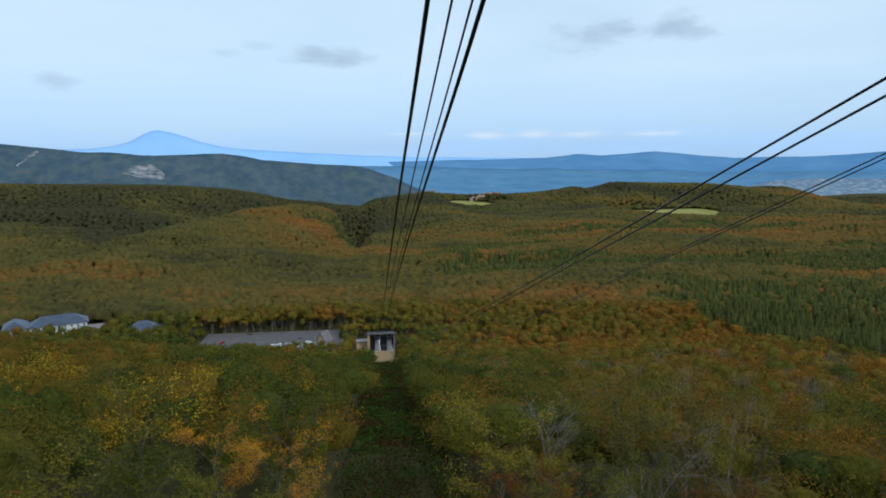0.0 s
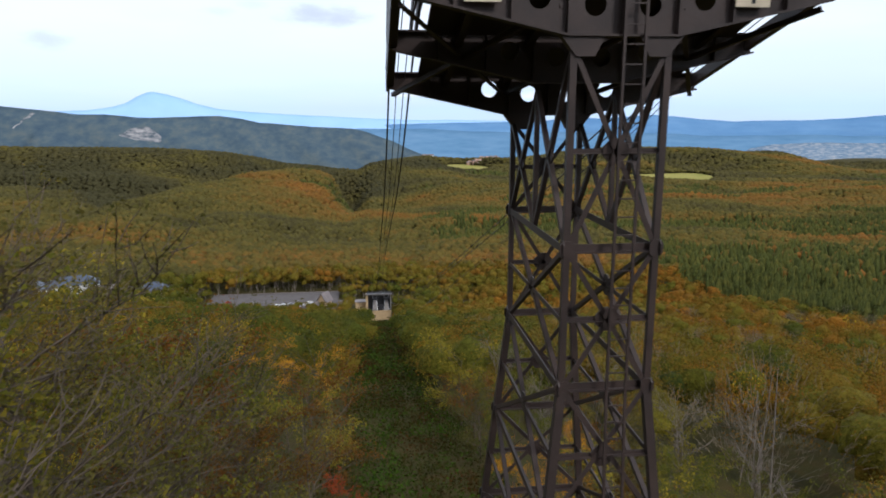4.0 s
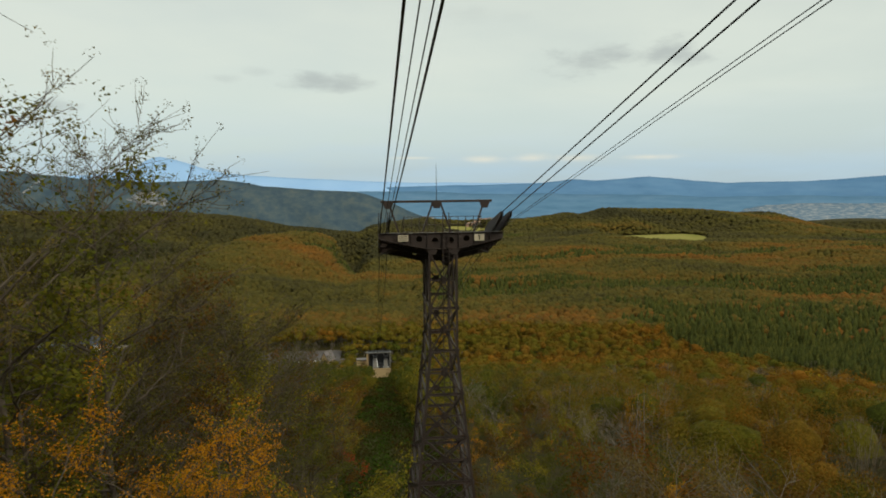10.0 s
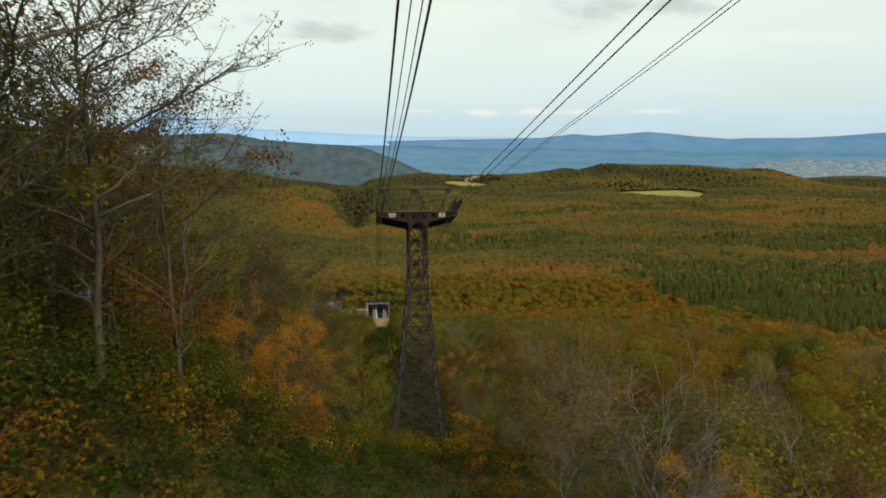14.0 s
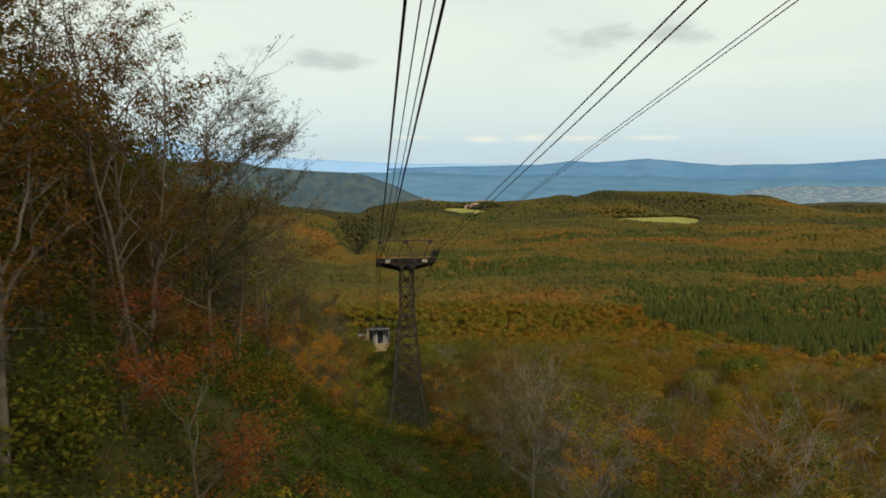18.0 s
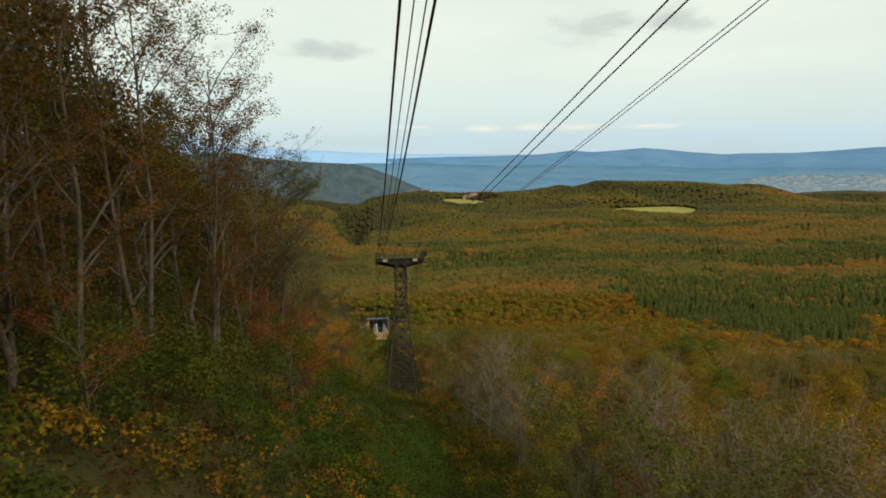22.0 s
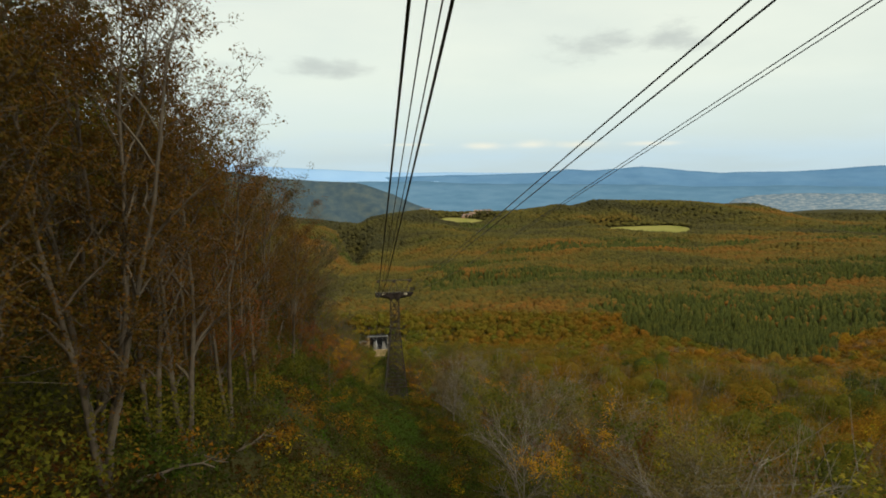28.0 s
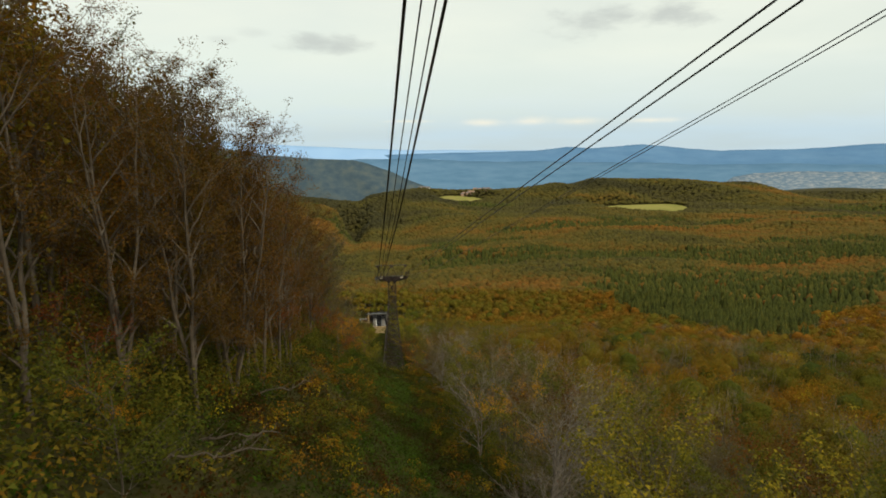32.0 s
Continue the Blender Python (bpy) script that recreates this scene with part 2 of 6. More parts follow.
M_GALV = plain("galvanised_steel", (0.36, 0.37, 0.38), (0.22, 0.22, 0.23), 2.0, 0.4, metal=0.8, bump=0.003)
M_ROPE = plain("greased_wire_rope", (0.022, 0.022, 0.024), (0.012, 0.012, 0.013), 5.0, 0.45, metal=0.3, bump=0.003)
M_CREAM = plain("cream_wall_paint", (0.50, 0.36, 0.20), (0.42, 0.30, 0.16), 0.5, 0.85, bump=0.01)
M_WHITE = plain("white_paint", (0.78, 0.78, 0.76), (0.66, 0.66, 0.64), 0.8, 0.6, bump=0.005)
M_CONCRETE = plain("concrete", (0.24, 0.22, 0.20), (0.16, 0.15, 0.14), 0.7, 0.9, bump=0.02)
M_ROOF = plain("blue_grey_metal_roof", (0.085, 0.105, 0.145), (0.060, 0.075, 0.105), 0.25, 0.45, metal=0.3, bump=0.01)
M_TIN = plain("brown_metal_roof", (0.20, 0.17, 0.16), (0.14, 0.12, 0.12), 0.3, 0.5, bump=0.01)
M_DARK = plain("dark_steel_machinery", (0.035, 0.036, 0.040), (0.020, 0.020, 0.023), 1.0, 0.5, bump=0.01)
M_GLASS = plain("dark_window_glass", (0.02, 0.025, 0.03), (0.03, 0.035, 0.04), 0.4, 0.12, spec=0.6, bump=0.0)
M_ASPHALT = plain("grey_asphalt", (0.120, 0.108, 0.104), (0.090, 0.080, 0.078), 0.2, 0.9, bump=0.01)
M_SIGN = plain("cream_sign_board", (0.66, 0.57, 0.42), (0.58, 0.50, 0.37), 2.0, 0.6, bump=0.002)
M_BLACK = plain("black_lettering", (0.02, 0.02, 0.02), (0.015, 0.015, 0.015), 3.0, 0.6, bump=0.0)
M_TYRE = plain("black_tyre", (0.02, 0.02, 0.02), (0.03, 0.03, 0.03), 4.0, 0.9)
M_RED = plain("red_paint", (0.35, 0.04, 0.03), (0.28, 0.03, 0.025), 1.0, 0.5)


def ground_material():
    m, k = material("forest_floor")
    pos = k.add("ShaderNodeNewGeometry").outputs["Position"]
    n, f, big = k.noise(pos, 0.35, 5.0), k.noise(pos, 3.0, 5.0), k.noise(pos, 0.03, 3.0)
    col = k.ramp(n, [(0.2, (0.026, 0.030, 0.008)), (0.45, (0.046, 0.044, 0.011)), (0.62, (0.066, 0.046, 0.014)), (0.8, (0.048, 0.068, 0.010))])
    col = k.mix(k.math("MULTIPLY", f, 0.6), col, (0.036, 0.028, 0.011))
    col = k.mix(k.math("MULTIPLY", k.smooth(big, 0.35, 0.7), 0.6), col, (0.050, 0.046, 0.012))
    surface(k, col, 0.95, bump=f, bump_dist=0.25, spec=0.1)
    return m


def field_material():
    m, k = material("mown_grass")
    pos = k.add("ShaderNodeNewGeometry").outputs["Position"]
    n = k.noise(pos, 0.02, 4.0)
    col = k.ramp(n, [(0.3, (0.20, 0.20, 0.045)), (0.6, (0.27, 0.24, 0.07)), (0.8, (0.22, 0.18, 0.06))])
    surface(k, col, 0.95, bump=k.noise(pos, 0.4), bump_dist=0.3, spec=0.1)
    return m


def haze_material(name, stops, scale, squash, glow):
    """Far hills with a clear day's blue haze painted into colour and glow."""
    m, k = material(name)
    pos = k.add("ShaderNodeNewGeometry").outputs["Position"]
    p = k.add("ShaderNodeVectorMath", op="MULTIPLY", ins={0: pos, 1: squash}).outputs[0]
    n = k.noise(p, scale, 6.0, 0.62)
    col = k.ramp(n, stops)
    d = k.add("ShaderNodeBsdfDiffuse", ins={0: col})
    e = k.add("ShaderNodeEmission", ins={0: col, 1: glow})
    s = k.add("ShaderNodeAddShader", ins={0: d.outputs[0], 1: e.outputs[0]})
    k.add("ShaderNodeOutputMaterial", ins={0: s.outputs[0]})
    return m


M_GROUND, M_FIELD = ground_material(), field_material()
# blue haze sits in these base colours, its airlight in the emission
M_HILLS = haze_material("hazy_wooded_hills", [(0.30, (0.032, 0.052, 0.072)), (0.46, (0.044, 0.066, 0.082)), (0.58, (0.058, 0.078, 0.086)), (0.75, (0.078, 0.088, 0.086))], 0.02, (1, 0.5, 1.6), 0.5)
M_PLAIN = haze_material("hazy_blue_plain", [(0.3, (0.060, 0.128, 0.205)), (0.5, (0.074, 0.148, 0.232)), (0.68, (0.090, 0.165, 0.250)), (0.80, (0.13, 0.20, 0.275))], 0.018, (0.35, 0.35, 2.5), 0.5)
M_MOUNT = haze_material("hazy_blue_mountains", [(0.3, (0.066, 0.142, 0.250)), (0.5, (0.078, 0.160, 0.272)), (0.7, (0.092, 0.178, 0.290))], 0.008, (0.6, 0.6, 3), 0.5)
M_PEAK = haze_material("hazy_blue_peak", [(0.3, (0.20, 0.33, 0.52)), (0.7, (0.23, 0.36, 0.54))], 0.004, (1, 1, 1), 0.5)
M_SCAR = haze_material("hazy_pale_quarry", [(0.38, (0.045, 0.060, 0.072)), (0.5, (0.12, 0.125, 0.13)), (0.66, (0.23, 0.225, 0.22))], 0.035, (1, 1, 1), 0.45)
M_TOWN = haze_material("hazy_pale_town", [(0.35, (0.068, 0.116, 0.172)), (0.52, (0.120, 0.160, 0.200)), (0.62, (0.216, 0.232, 0.248)), (0.72, (0.272, 0.280, 0.288))], 0.07, (0.5, 0.5, 4), 0.5)

# ================= mesh helpers =================


def mesh_of(name, verts, faces, mats, smooth=False):
    me = bpy.data.meshes.new(name)
    me.from_pydata([tuple(v) for v in verts], [], [tuple(f) for f in faces])
    for m in mats if isinstance(mats, (list, tuple)) else [mats]:
        me.materials.append(m)
    if smooth:
        me.polygons.foreach_set("use_smooth", np.ones(len(me.polygons), dtype=bool))
    me.update()
    return me


def tri_mesh(name, verts, tris, mat, smooth=False):
    """A mesh from arrays of corners and triangles."""
    verts, tris = np.asarray(verts, np.float32), np.asarray(tris, np.int32)
    me = bpy.data.meshes.new(name)
    me.vertices.add(len(verts))
    me.vertices.foreach_set("co", verts.ravel())
    me.loops.add(tris.size)
    me.loops.foreach_set("vertex_index", tris.ravel())
    me.polygons.add(len(tris))
    me.polygons.foreach_set("loop_start", np.arange(0, tris.size, tris.shape[1], dtype=np.int32))
    me.polygons.foreach_set("loop_total", np.full(len(tris), tris.shape[1], dtype=np.int32))
    me.materials.append(mat)
    if smooth:
        me.polygons.foreach_set("use_smooth", np.ones(len(tris), dtype=bool))
    me.update(calc_edges=True)
    me.validate()
    return me


def part(name, bm, mat, parent=None, label=""):
    me = bpy.data.meshes.new(name)
    bm.to_mesh(me)
    bm.free()
    me.materials.append(mat)
    ob = new(name, me)
    ob.parent = parent
    if label:
        tagged(ob, label)
    return ob


def shared(name, me, parent=None, m=None, label=""):
    ob = new(name, me)
    ob.parent = parent
    if m is not None:
        ob.matrix_local = m
    if label:
        tagged(ob, label)
    return ob


def thing(name, label, category, at=(0, 0, 0), group="", kind=""):
    e = new(name)
    e.location = at
    return tagged(e, label, category, group, kind)


def add_box(bm, lo, hi, bevel=0.0):
    r = bmesh.ops.create_cube(bm, size=1.0)
    c, s = [(a + b) / 2 for a, b in zip(lo, hi)], [b - a for a, b in zip(lo, hi)]
    for v in r["verts"]:
        v.co = Vector((v.co.x * s[0] + c[0], v.co.y * s[1] + c[1], v.co.z * s[2] + c[2]))
    if bevel:
        edges = list({e for v in r["verts"] for e in v.link_edges})
        bmesh.ops.bevel(bm, geom=edges, offset=bevel, segments=1, affect="EDGES")


def box(lo, hi, bevel=0.0):
    bm = bmesh.new()
    add_box(bm, lo, hi, bevel)
    return bm


def add_beam(bm, a, b, w, h=None, up=(0, 0, 1), angle=False):
    """A straight member from a to b, w wide and h deep; angle: an L of 12 mm plate instead of a solid bar."""
    a, b, h = Vector(a), Vector(b), h or w
    d = (b - a).normalized()
    u = Vector(up)
    if abs(d.dot(u)) > 0.97:
        u = Vector((0, 1, 0))
    s = d.cross(u).normalized()
    u = s.cross(d).normalized()
    t = max(0.012, 0.14 * w)
    prof = [(-w / 2, -h / 2), (w / 2, -h / 2), (w / 2, -h / 2 + t), (-w / 2 + t, -h / 2 + t), (-w / 2 + t, h / 2), (-w / 2, h / 2)] if angle else [(-w / 2, -h / 2), (w / 2, -h / 2), (w / 2, h / 2), (-w / 2, h / 2)]
    r0 = [bm.verts.new(a + s * p + u * q) for p, q in prof]
    r1 = [bm.verts.new(b + s * p + u * q) for p, q in prof]
    n = len(prof)
    for i in range(n):
        bm.faces.new((r0[i], r0[(i + 1) % n], r1[(i + 1) % n], r1[i]))
    bm.faces.new(r0[::-1])
    bm.faces.new(r1)


def beam(a, b, w, h=None, up=(0, 0, 1), angle=False):
    bm = bmesh.new()
    add_beam(bm, a, b, w, h, up, angle)
    return bm


def plate(points, normal, thick):
    """A flat plate from its outline, thickened along normal."""
    bm = bmesh.new()
    n = Vector(normal).normalized() * thick / 2
    a = [bm.verts.new(Vector(p) - n) for p in points]
    b = [bm.verts.new(Vector(p) + n) for p in points]
    c = len(points)
    bm.faces.new(a[::-1])
    bm.faces.new(b)
    for i in range(c):
        bm.faces.new((a[i], a[(i + 1) % c], b[(i + 1) % c], b[i]))
    bmesh.ops.recalc_face_normals(bm, faces=bm.faces)
    return bm


def rod_mesh(points, radius, sides=6):
    """Corners and quads of a round rod along points."""
    pts = np.asarray(points, float)
    tang = np.gradient(pts, axis=0)
    tang /= np.linalg.norm(tang, axis=1)[:, None]
    ref = np.where(np.abs(tang[:, 2:3]) > 0.9, np.array([[1.0, 0, 0]]), np.array([[0, 0, 1.0]]))
    s = np.cross(tang, ref)
    s /= np.linalg.norm(s, axis=1)[:, None]
    u = np.cross(s, tang)
    rad = np.broadcast_to(np.asarray(radius, float), (len(pts),))
    ang = np.arange(sides) * 2 * np.pi / sides
    ring = pts[:, None, :] + rad[:, None, None] * (np.cos(ang)[None, :, None] * s[:, None, :] + np.sin(ang)[None, :, None] * u[:, None, :])
    idx = np.arange(len(pts) * sides).reshape(len(pts), sides)
    quads = np.stack([idx[:-1], np.roll(idx[:-1], -1, 1), np.roll(idx[1:], -1, 1), idx[1:]], -1).reshape(-1, 4)
    return ring.reshape(-1, 3), quads


# ================= the ground =================
STATION_Y, STATION_Z = 402.0, -117.0


def smoothstep(a, b, v):
    t = np.clip((v - a) / (b - a), 0, 1)
    return t * t * (3 - 2 * t)


def swell(x, y, scale, seed):
    """Smooth rolling noise for arrays."""
    r = np.random.RandomState(seed)
    out = np.zeros(np.broadcast(x, y).shape)
    for i in range(7):
        a, ph, f = r.uniform(0, 2 * np.pi), r.uniform(0, 2 * np.pi), scale * 1.5 ** (i * 0.8)
        out = out + np.sin((x * np.cos(a) + y * np.sin(a)) / f * 6.28 * 2.0 + ph) * f ** 0.6
    return out / (scale ** 0.6 * 5)


FIELDS = [(800.0, 1722.0, 128.0, 120.0, 0.1, 1680.0, -179.0, 0.055), (300.0, 2110.0, 88.0, 125.0, -0.15, 2080.0, -177.0, 0.040)]


def field_reach(x, y, cx, cy, a, b, tilt):
    """1 on a field's edge, less inside."""
    dx, dy = x - cx, y - cy
    u, v = dx * math.cos(tilt) + dy * math.sin(tilt), -dx * math.sin(tilt) + dy * math.cos(tilt)
    return ((u / a) ** 2 + (v / b) ** 2) / (1 + 0.25 * np.sin(np.arctan2(v, u) * 3 + 1.0))


# crests of the plateau's lobes, of the dark plateau behind them and of the right-hand ridge
LOBE_X = [-950, -780, -665, -559, -463, -432, -406, -371, -301, -264, -205, -141, -96, -74, -40]
LOBE_Y = [1500, 1450, 1350, 1250, 1150, 1080, 1090, 1240, 1350, 1450, 1550, 1550, 1450, 1350, 1250]
LOBE_Z = [-143, -143, -140, -144, -160, -158, -141, -131, -124, -120, -120, -126, -132, -153, -172]
PLATEAU_X, PLATEAU_Z = [-1274, -958, -631, -463, -361, -293, -189, -84, -14], [-90, -104, -111, -120, -135, -150, -166, -192, -217]
RIDGE_X = [-260, -120, -13, 61, 173, 323, 438, 553, 640, 664, 709, 760, 807, 926, 1087, 1169, 1293, 1382, 1430, 1477, 1547, 1766, 1978]
RIDGE_Z = [-190, -180, -164, -151, -140, -147, -151, -145, -133, -128, -137, -128, -114, -119, -121, -126, -139, -136, -150, -171, -173, -157, -167]


def height(x, y):
    """The ground's height: the mountainside under the ropeway, the shelf with the valley station, the wooded plateau and its ridges."""
    x, y = np.asarray(x, float), np.asarray(y, float)
    up = -0.27 * y
    down = np.where(y < 390, -0.2925 * y, STATION_Z + 0.6)
    down = np.where(y > 480, STATION_Z + 0.6 - 0.045 * (y - 480), down)
    down = np.maximum(down, -205.0)
    c = np.where(y < 0, up, down)
    # the bank on the left of the line, uphill of the tower
    bank = np.interp(x, [-90, -30, -15, -10.5, -7, -4.5, -2, 1, 5], [52, 21, 12, 9.0, 5.6, 3.4, 1.2, 0.0, -0.6])
    h = c + bank * smoothstep(8, -45, y)
    h = h - (0.10 * np.clip(x, 0, 260) + 0.20 * np.clip(x - 5, 0, 40) * smoothstep(60, -10, y)) * smoothstep(380, 120, y)
    h = h - 2.9 * np.exp(-(x / 11) ** 2 - ((y + 2) / 9) ** 2)
    # level ground at the car park
    lot = smoothstep(-140, -128, x) * smoothstep(-22, -30, x) * smoothstep(420, 428, y) * smoothstep(484, 476, y)
    h = h * (1 - lot) + lot * (STATION_Z + 0.6)
    # beside the shelf the slope runs on as a spur
    h = h + 10 * (1 - lot) * smoothstep(-20, -120, x) * np.exp(-(((y - 250) / 130) ** 2))
    far = smoothstep(480, 800, y)
    h = h + far * (swell(x, y, 420, 3) * 4 + swell(x, y, 150, 5) * 4.5) * smoothstep(2150, 1500, y)
    # brown lobes of the plateau on the left, each with a steep far side down into a wooded valley
    yc, zc = np.interp(x, LOBE_X, LOBE_Y), np.interp(x, LOBE_X, LOBE_Z)
    lobe = h + (zc + 116.4 + 0.045 * (yc - 480)) * smoothstep(620, 1, (yc - y) * 620 / np.maximum(yc - 680, 1)) - 52 * smoothstep(0, 210, y - yc)
    lobe = lobe - 15 * np.exp(-(((x + 246 + 0.3 * (y - 864)) / 20) ** 2) - ((y - 864) / 75) ** 2)
    plateau = np.interp(x, PLATEAU_X, PLATEAU_Z) - 75 * (1 - np.exp(-(((y - 2100 - 60 * np.sin(x / 170)) / 300) ** 2)))
    shoulder = np.interp(x, PLATEAU_X, PLATEAU_Z) - 42 - 60 * (1 - np.exp(-(((y - 1720 - 70 * np.sin(x / 140 + 1)) / 150) ** 2)))
    left = np.maximum(np.maximum(lobe, plateau), shoulder)
    k = smoothstep(-5, -75, x)
    h = h * (1 - k) + left * k
    # ravine between the lobes and the right-hand plateau
    rx = np.interp(y, [900, 1250, 1400, 1750, 2100], [-20, 5, 22, -40, -75])
    h = h - 32 * np.exp(-(((x - rx) / np.where(x > rx, 130, 85)) ** 2)) * smoothstep(950, 1300, y) * smoothstep(2050, 1700, y)
    # wooded ridge along the right, from the knoll with the far village to the last hills
    crest = np.interp(x, RIDGE_X, RIDGE_Z) + 190
    h = h + np.maximum(crest, 0) * np.exp(-(((y - 2170) / np.where(y < 2170, 250 + 60 * np.sin(x / 90), 300)) ** 2))
    h = h - 60 * smoothstep(2350, 2900, y)
    for cx, cy, a, b, tilt, y0, z0, slope in FIELDS:
        w = smoothstep(2.2, 1.0, field_reach(x, y, cx, cy, a, b, tilt))
        h = h * (1 - w) + w * (z0 + (y - y0) * slope + (x - cx) * (0.05 if cx > 500 else -0.02))
    return h


def ground_sheet():
    ux = np.linspace(-1, 1, 300)
    xs = np.sinh(ux * 5.2) / np.sinh(5.2) * 4600
    uy = np.linspace(0, 1, 340)
    ys = -420 + 420 * uy / 0.25
    ys = np.where(uy < 0.25, -420 + 520 * uy / 0.25, 100 + np.sinh((uy - 0.25) / 0.75 * 3.6) / np.sinh(3.6) * 4450)
    X, Y = np.meshgrid(xs, ys)
    Z = height(X, Y)
    Z = Z + np.where(np.hypot(X, Y) < 500, swell(X, Y, 14, 9) * 0.5, 0)
    v = np.stack([X, Y, Z], -1).reshape(-1, 3)
    idx = np.arange(len(v)).reshape(X.shape)
    q = np.stack([idx[:-1, :-1], idx[:-1, 1:], idx[1:, 1:], idx[1:, :-1]], -1).reshape(-1, 4)
    ob = new("ground", tri_mesh("ground", v, q, M_GROUND, True))
    return tagged(ob, "wooded mountainside with brown and green undergrowth", "ground", kind="structure")


ground_sheet()

# ================= the distance =================
EYE = (-4.2, -70.0, 33.0)


def skyline(name, label, mat, dist, crest, foot, seed, rough, span=(-60, 60), n=360, lay=0.5):
    """A far range as a sloping body: crest and foot heights over the azimuth (degrees), lay: how far back the crest stands."""
    az = np.linspace(span[0], span[1], n)
    c = np.interp(az, [p[0] for p in crest], [p[1] for p in crest])
    r = np.random.RandomState(seed)
    for i in range(6):
        c = c + rough * np.sin(az * (0.35 * 1.9 ** i) + r.uniform(0, 6.28)) / 1.75 ** i
    rows = []
    steps = 9
    for j in range(steps):
        s = j / (steps - 1)
        d = dist * (1 - 0.16 * (1 - s) * lay)
        e = foot + (c - foot) * s ** 0.9
        wob = 1 + 0.012 * np.sin(az * 1.3 + j) * (1 - s)
        z = EYE[2] + np.tan(np.radians(e)) * dist
        rows.append(np.stack([EYE[0] + np.sin(np.radians(az)) * d * wob, EYE[1] + np.cos(np.radians(az)) * d * wob, z], -1))
    z = rows[-1].copy()
    z[:, 0] += np.sin(np.radians(az)) * 60
    z[:, 1] += np.cos(np.radians(az)) * 60
    z[:, 2] -= 120
    rows.append(z)
    v = np.concatenate(rows)
    idx = np.arange(len(v)).reshape(len(rows), n)
    q = np.stack([idx[:-1, :-1], idx[:-1, 1:], idx[1:, 1:], idx[1:, :-1]], -1).reshape(-1, 4)
    return tagged(new(name, tri_mesh(name, v, q, mat, True)), label, "hills", kind="structure")


skyline("backdrop_peak", "pale haze-blue cone of a lone far mountain", M_PEAK, 4690,
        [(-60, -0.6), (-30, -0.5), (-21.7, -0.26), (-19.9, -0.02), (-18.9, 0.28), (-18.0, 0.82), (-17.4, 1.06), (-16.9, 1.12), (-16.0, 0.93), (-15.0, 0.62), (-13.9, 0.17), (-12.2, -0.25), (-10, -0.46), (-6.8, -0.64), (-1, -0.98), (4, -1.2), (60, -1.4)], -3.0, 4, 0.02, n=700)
skyline("backdrop_mountains", "low haze-blue mountain range along the horizon", M_MOUNT, 4600,
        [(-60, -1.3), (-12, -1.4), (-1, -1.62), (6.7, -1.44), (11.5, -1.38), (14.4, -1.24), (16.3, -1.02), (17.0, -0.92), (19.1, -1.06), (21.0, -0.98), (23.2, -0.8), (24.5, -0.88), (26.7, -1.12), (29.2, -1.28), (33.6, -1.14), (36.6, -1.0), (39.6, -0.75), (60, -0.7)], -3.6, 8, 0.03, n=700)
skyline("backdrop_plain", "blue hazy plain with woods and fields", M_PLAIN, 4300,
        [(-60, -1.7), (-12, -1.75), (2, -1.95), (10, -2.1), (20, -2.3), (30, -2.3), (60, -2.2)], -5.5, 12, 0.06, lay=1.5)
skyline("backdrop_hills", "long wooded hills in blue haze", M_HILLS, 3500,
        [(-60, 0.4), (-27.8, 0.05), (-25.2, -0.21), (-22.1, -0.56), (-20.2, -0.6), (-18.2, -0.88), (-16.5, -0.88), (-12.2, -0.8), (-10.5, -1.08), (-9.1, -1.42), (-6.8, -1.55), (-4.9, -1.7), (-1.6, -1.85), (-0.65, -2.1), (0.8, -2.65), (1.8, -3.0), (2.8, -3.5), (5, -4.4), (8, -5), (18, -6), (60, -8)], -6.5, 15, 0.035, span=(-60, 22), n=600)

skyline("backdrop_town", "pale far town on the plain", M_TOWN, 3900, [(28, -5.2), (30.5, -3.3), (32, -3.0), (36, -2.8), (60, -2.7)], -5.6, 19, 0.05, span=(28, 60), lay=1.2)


def quarry():
    """A pale scar on the far hillside."""
    v, f = [], []
    r = np.random.RandomState(2)
    for j in range(7):
        for i in range(11):
            az = -18.6 + i * 0.20 + 0.12 * r.rand() - 0.16 * j * (i < 5)
            el = -2.55 + j * 0.2 * (1 - abs(i - 5.5) / 7.5) - 0.03 * i
            d = 2880 + (el + 3.3) * 150
            v.append((EYE[0] + math.sin(radians(az)) * d, EYE[1] + math.cos(radians(az)) * d, EYE[2] + math.tan(radians(el)) * d))
    for j in range(6):
        for i in range(10):
            a = j * 11 + i
            f.append((a, a + 1, a + 12, a + 11))
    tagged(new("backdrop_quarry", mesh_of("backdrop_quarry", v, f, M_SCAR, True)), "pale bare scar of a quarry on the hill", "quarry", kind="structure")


def hill_track():
    """A pale track cut slantwise up the far hillside."""
    v, f, n = [], [], 9
    for i in range(n):
        u = i / (n - 1)
        for side in (0, 1):
            az, el = -26.3 + 1.25 * u + side * (0.10 + 0.12 * (u > 0.6)), -1.55 + 1.05 * u + 0.05 * math.sin(i * 1.7) - 0.04 * side
            d = 2880 + (el + 3.3) * 150
            v.append((EYE[0] + math.sin(radians(az)) * d, EYE[1] + math.cos(radians(az)) * d, EYE[2] + math.tan(radians(el)) * d))
    for i in range(n - 1):
        f.append((2 * i, 2 * i + 1, 2 * i + 3, 2 * i + 2))
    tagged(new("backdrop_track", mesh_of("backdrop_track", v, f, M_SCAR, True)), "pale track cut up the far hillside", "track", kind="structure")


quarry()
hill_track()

# ================= ropes =================
GAUGE, TRACK = 3.70, 0.27


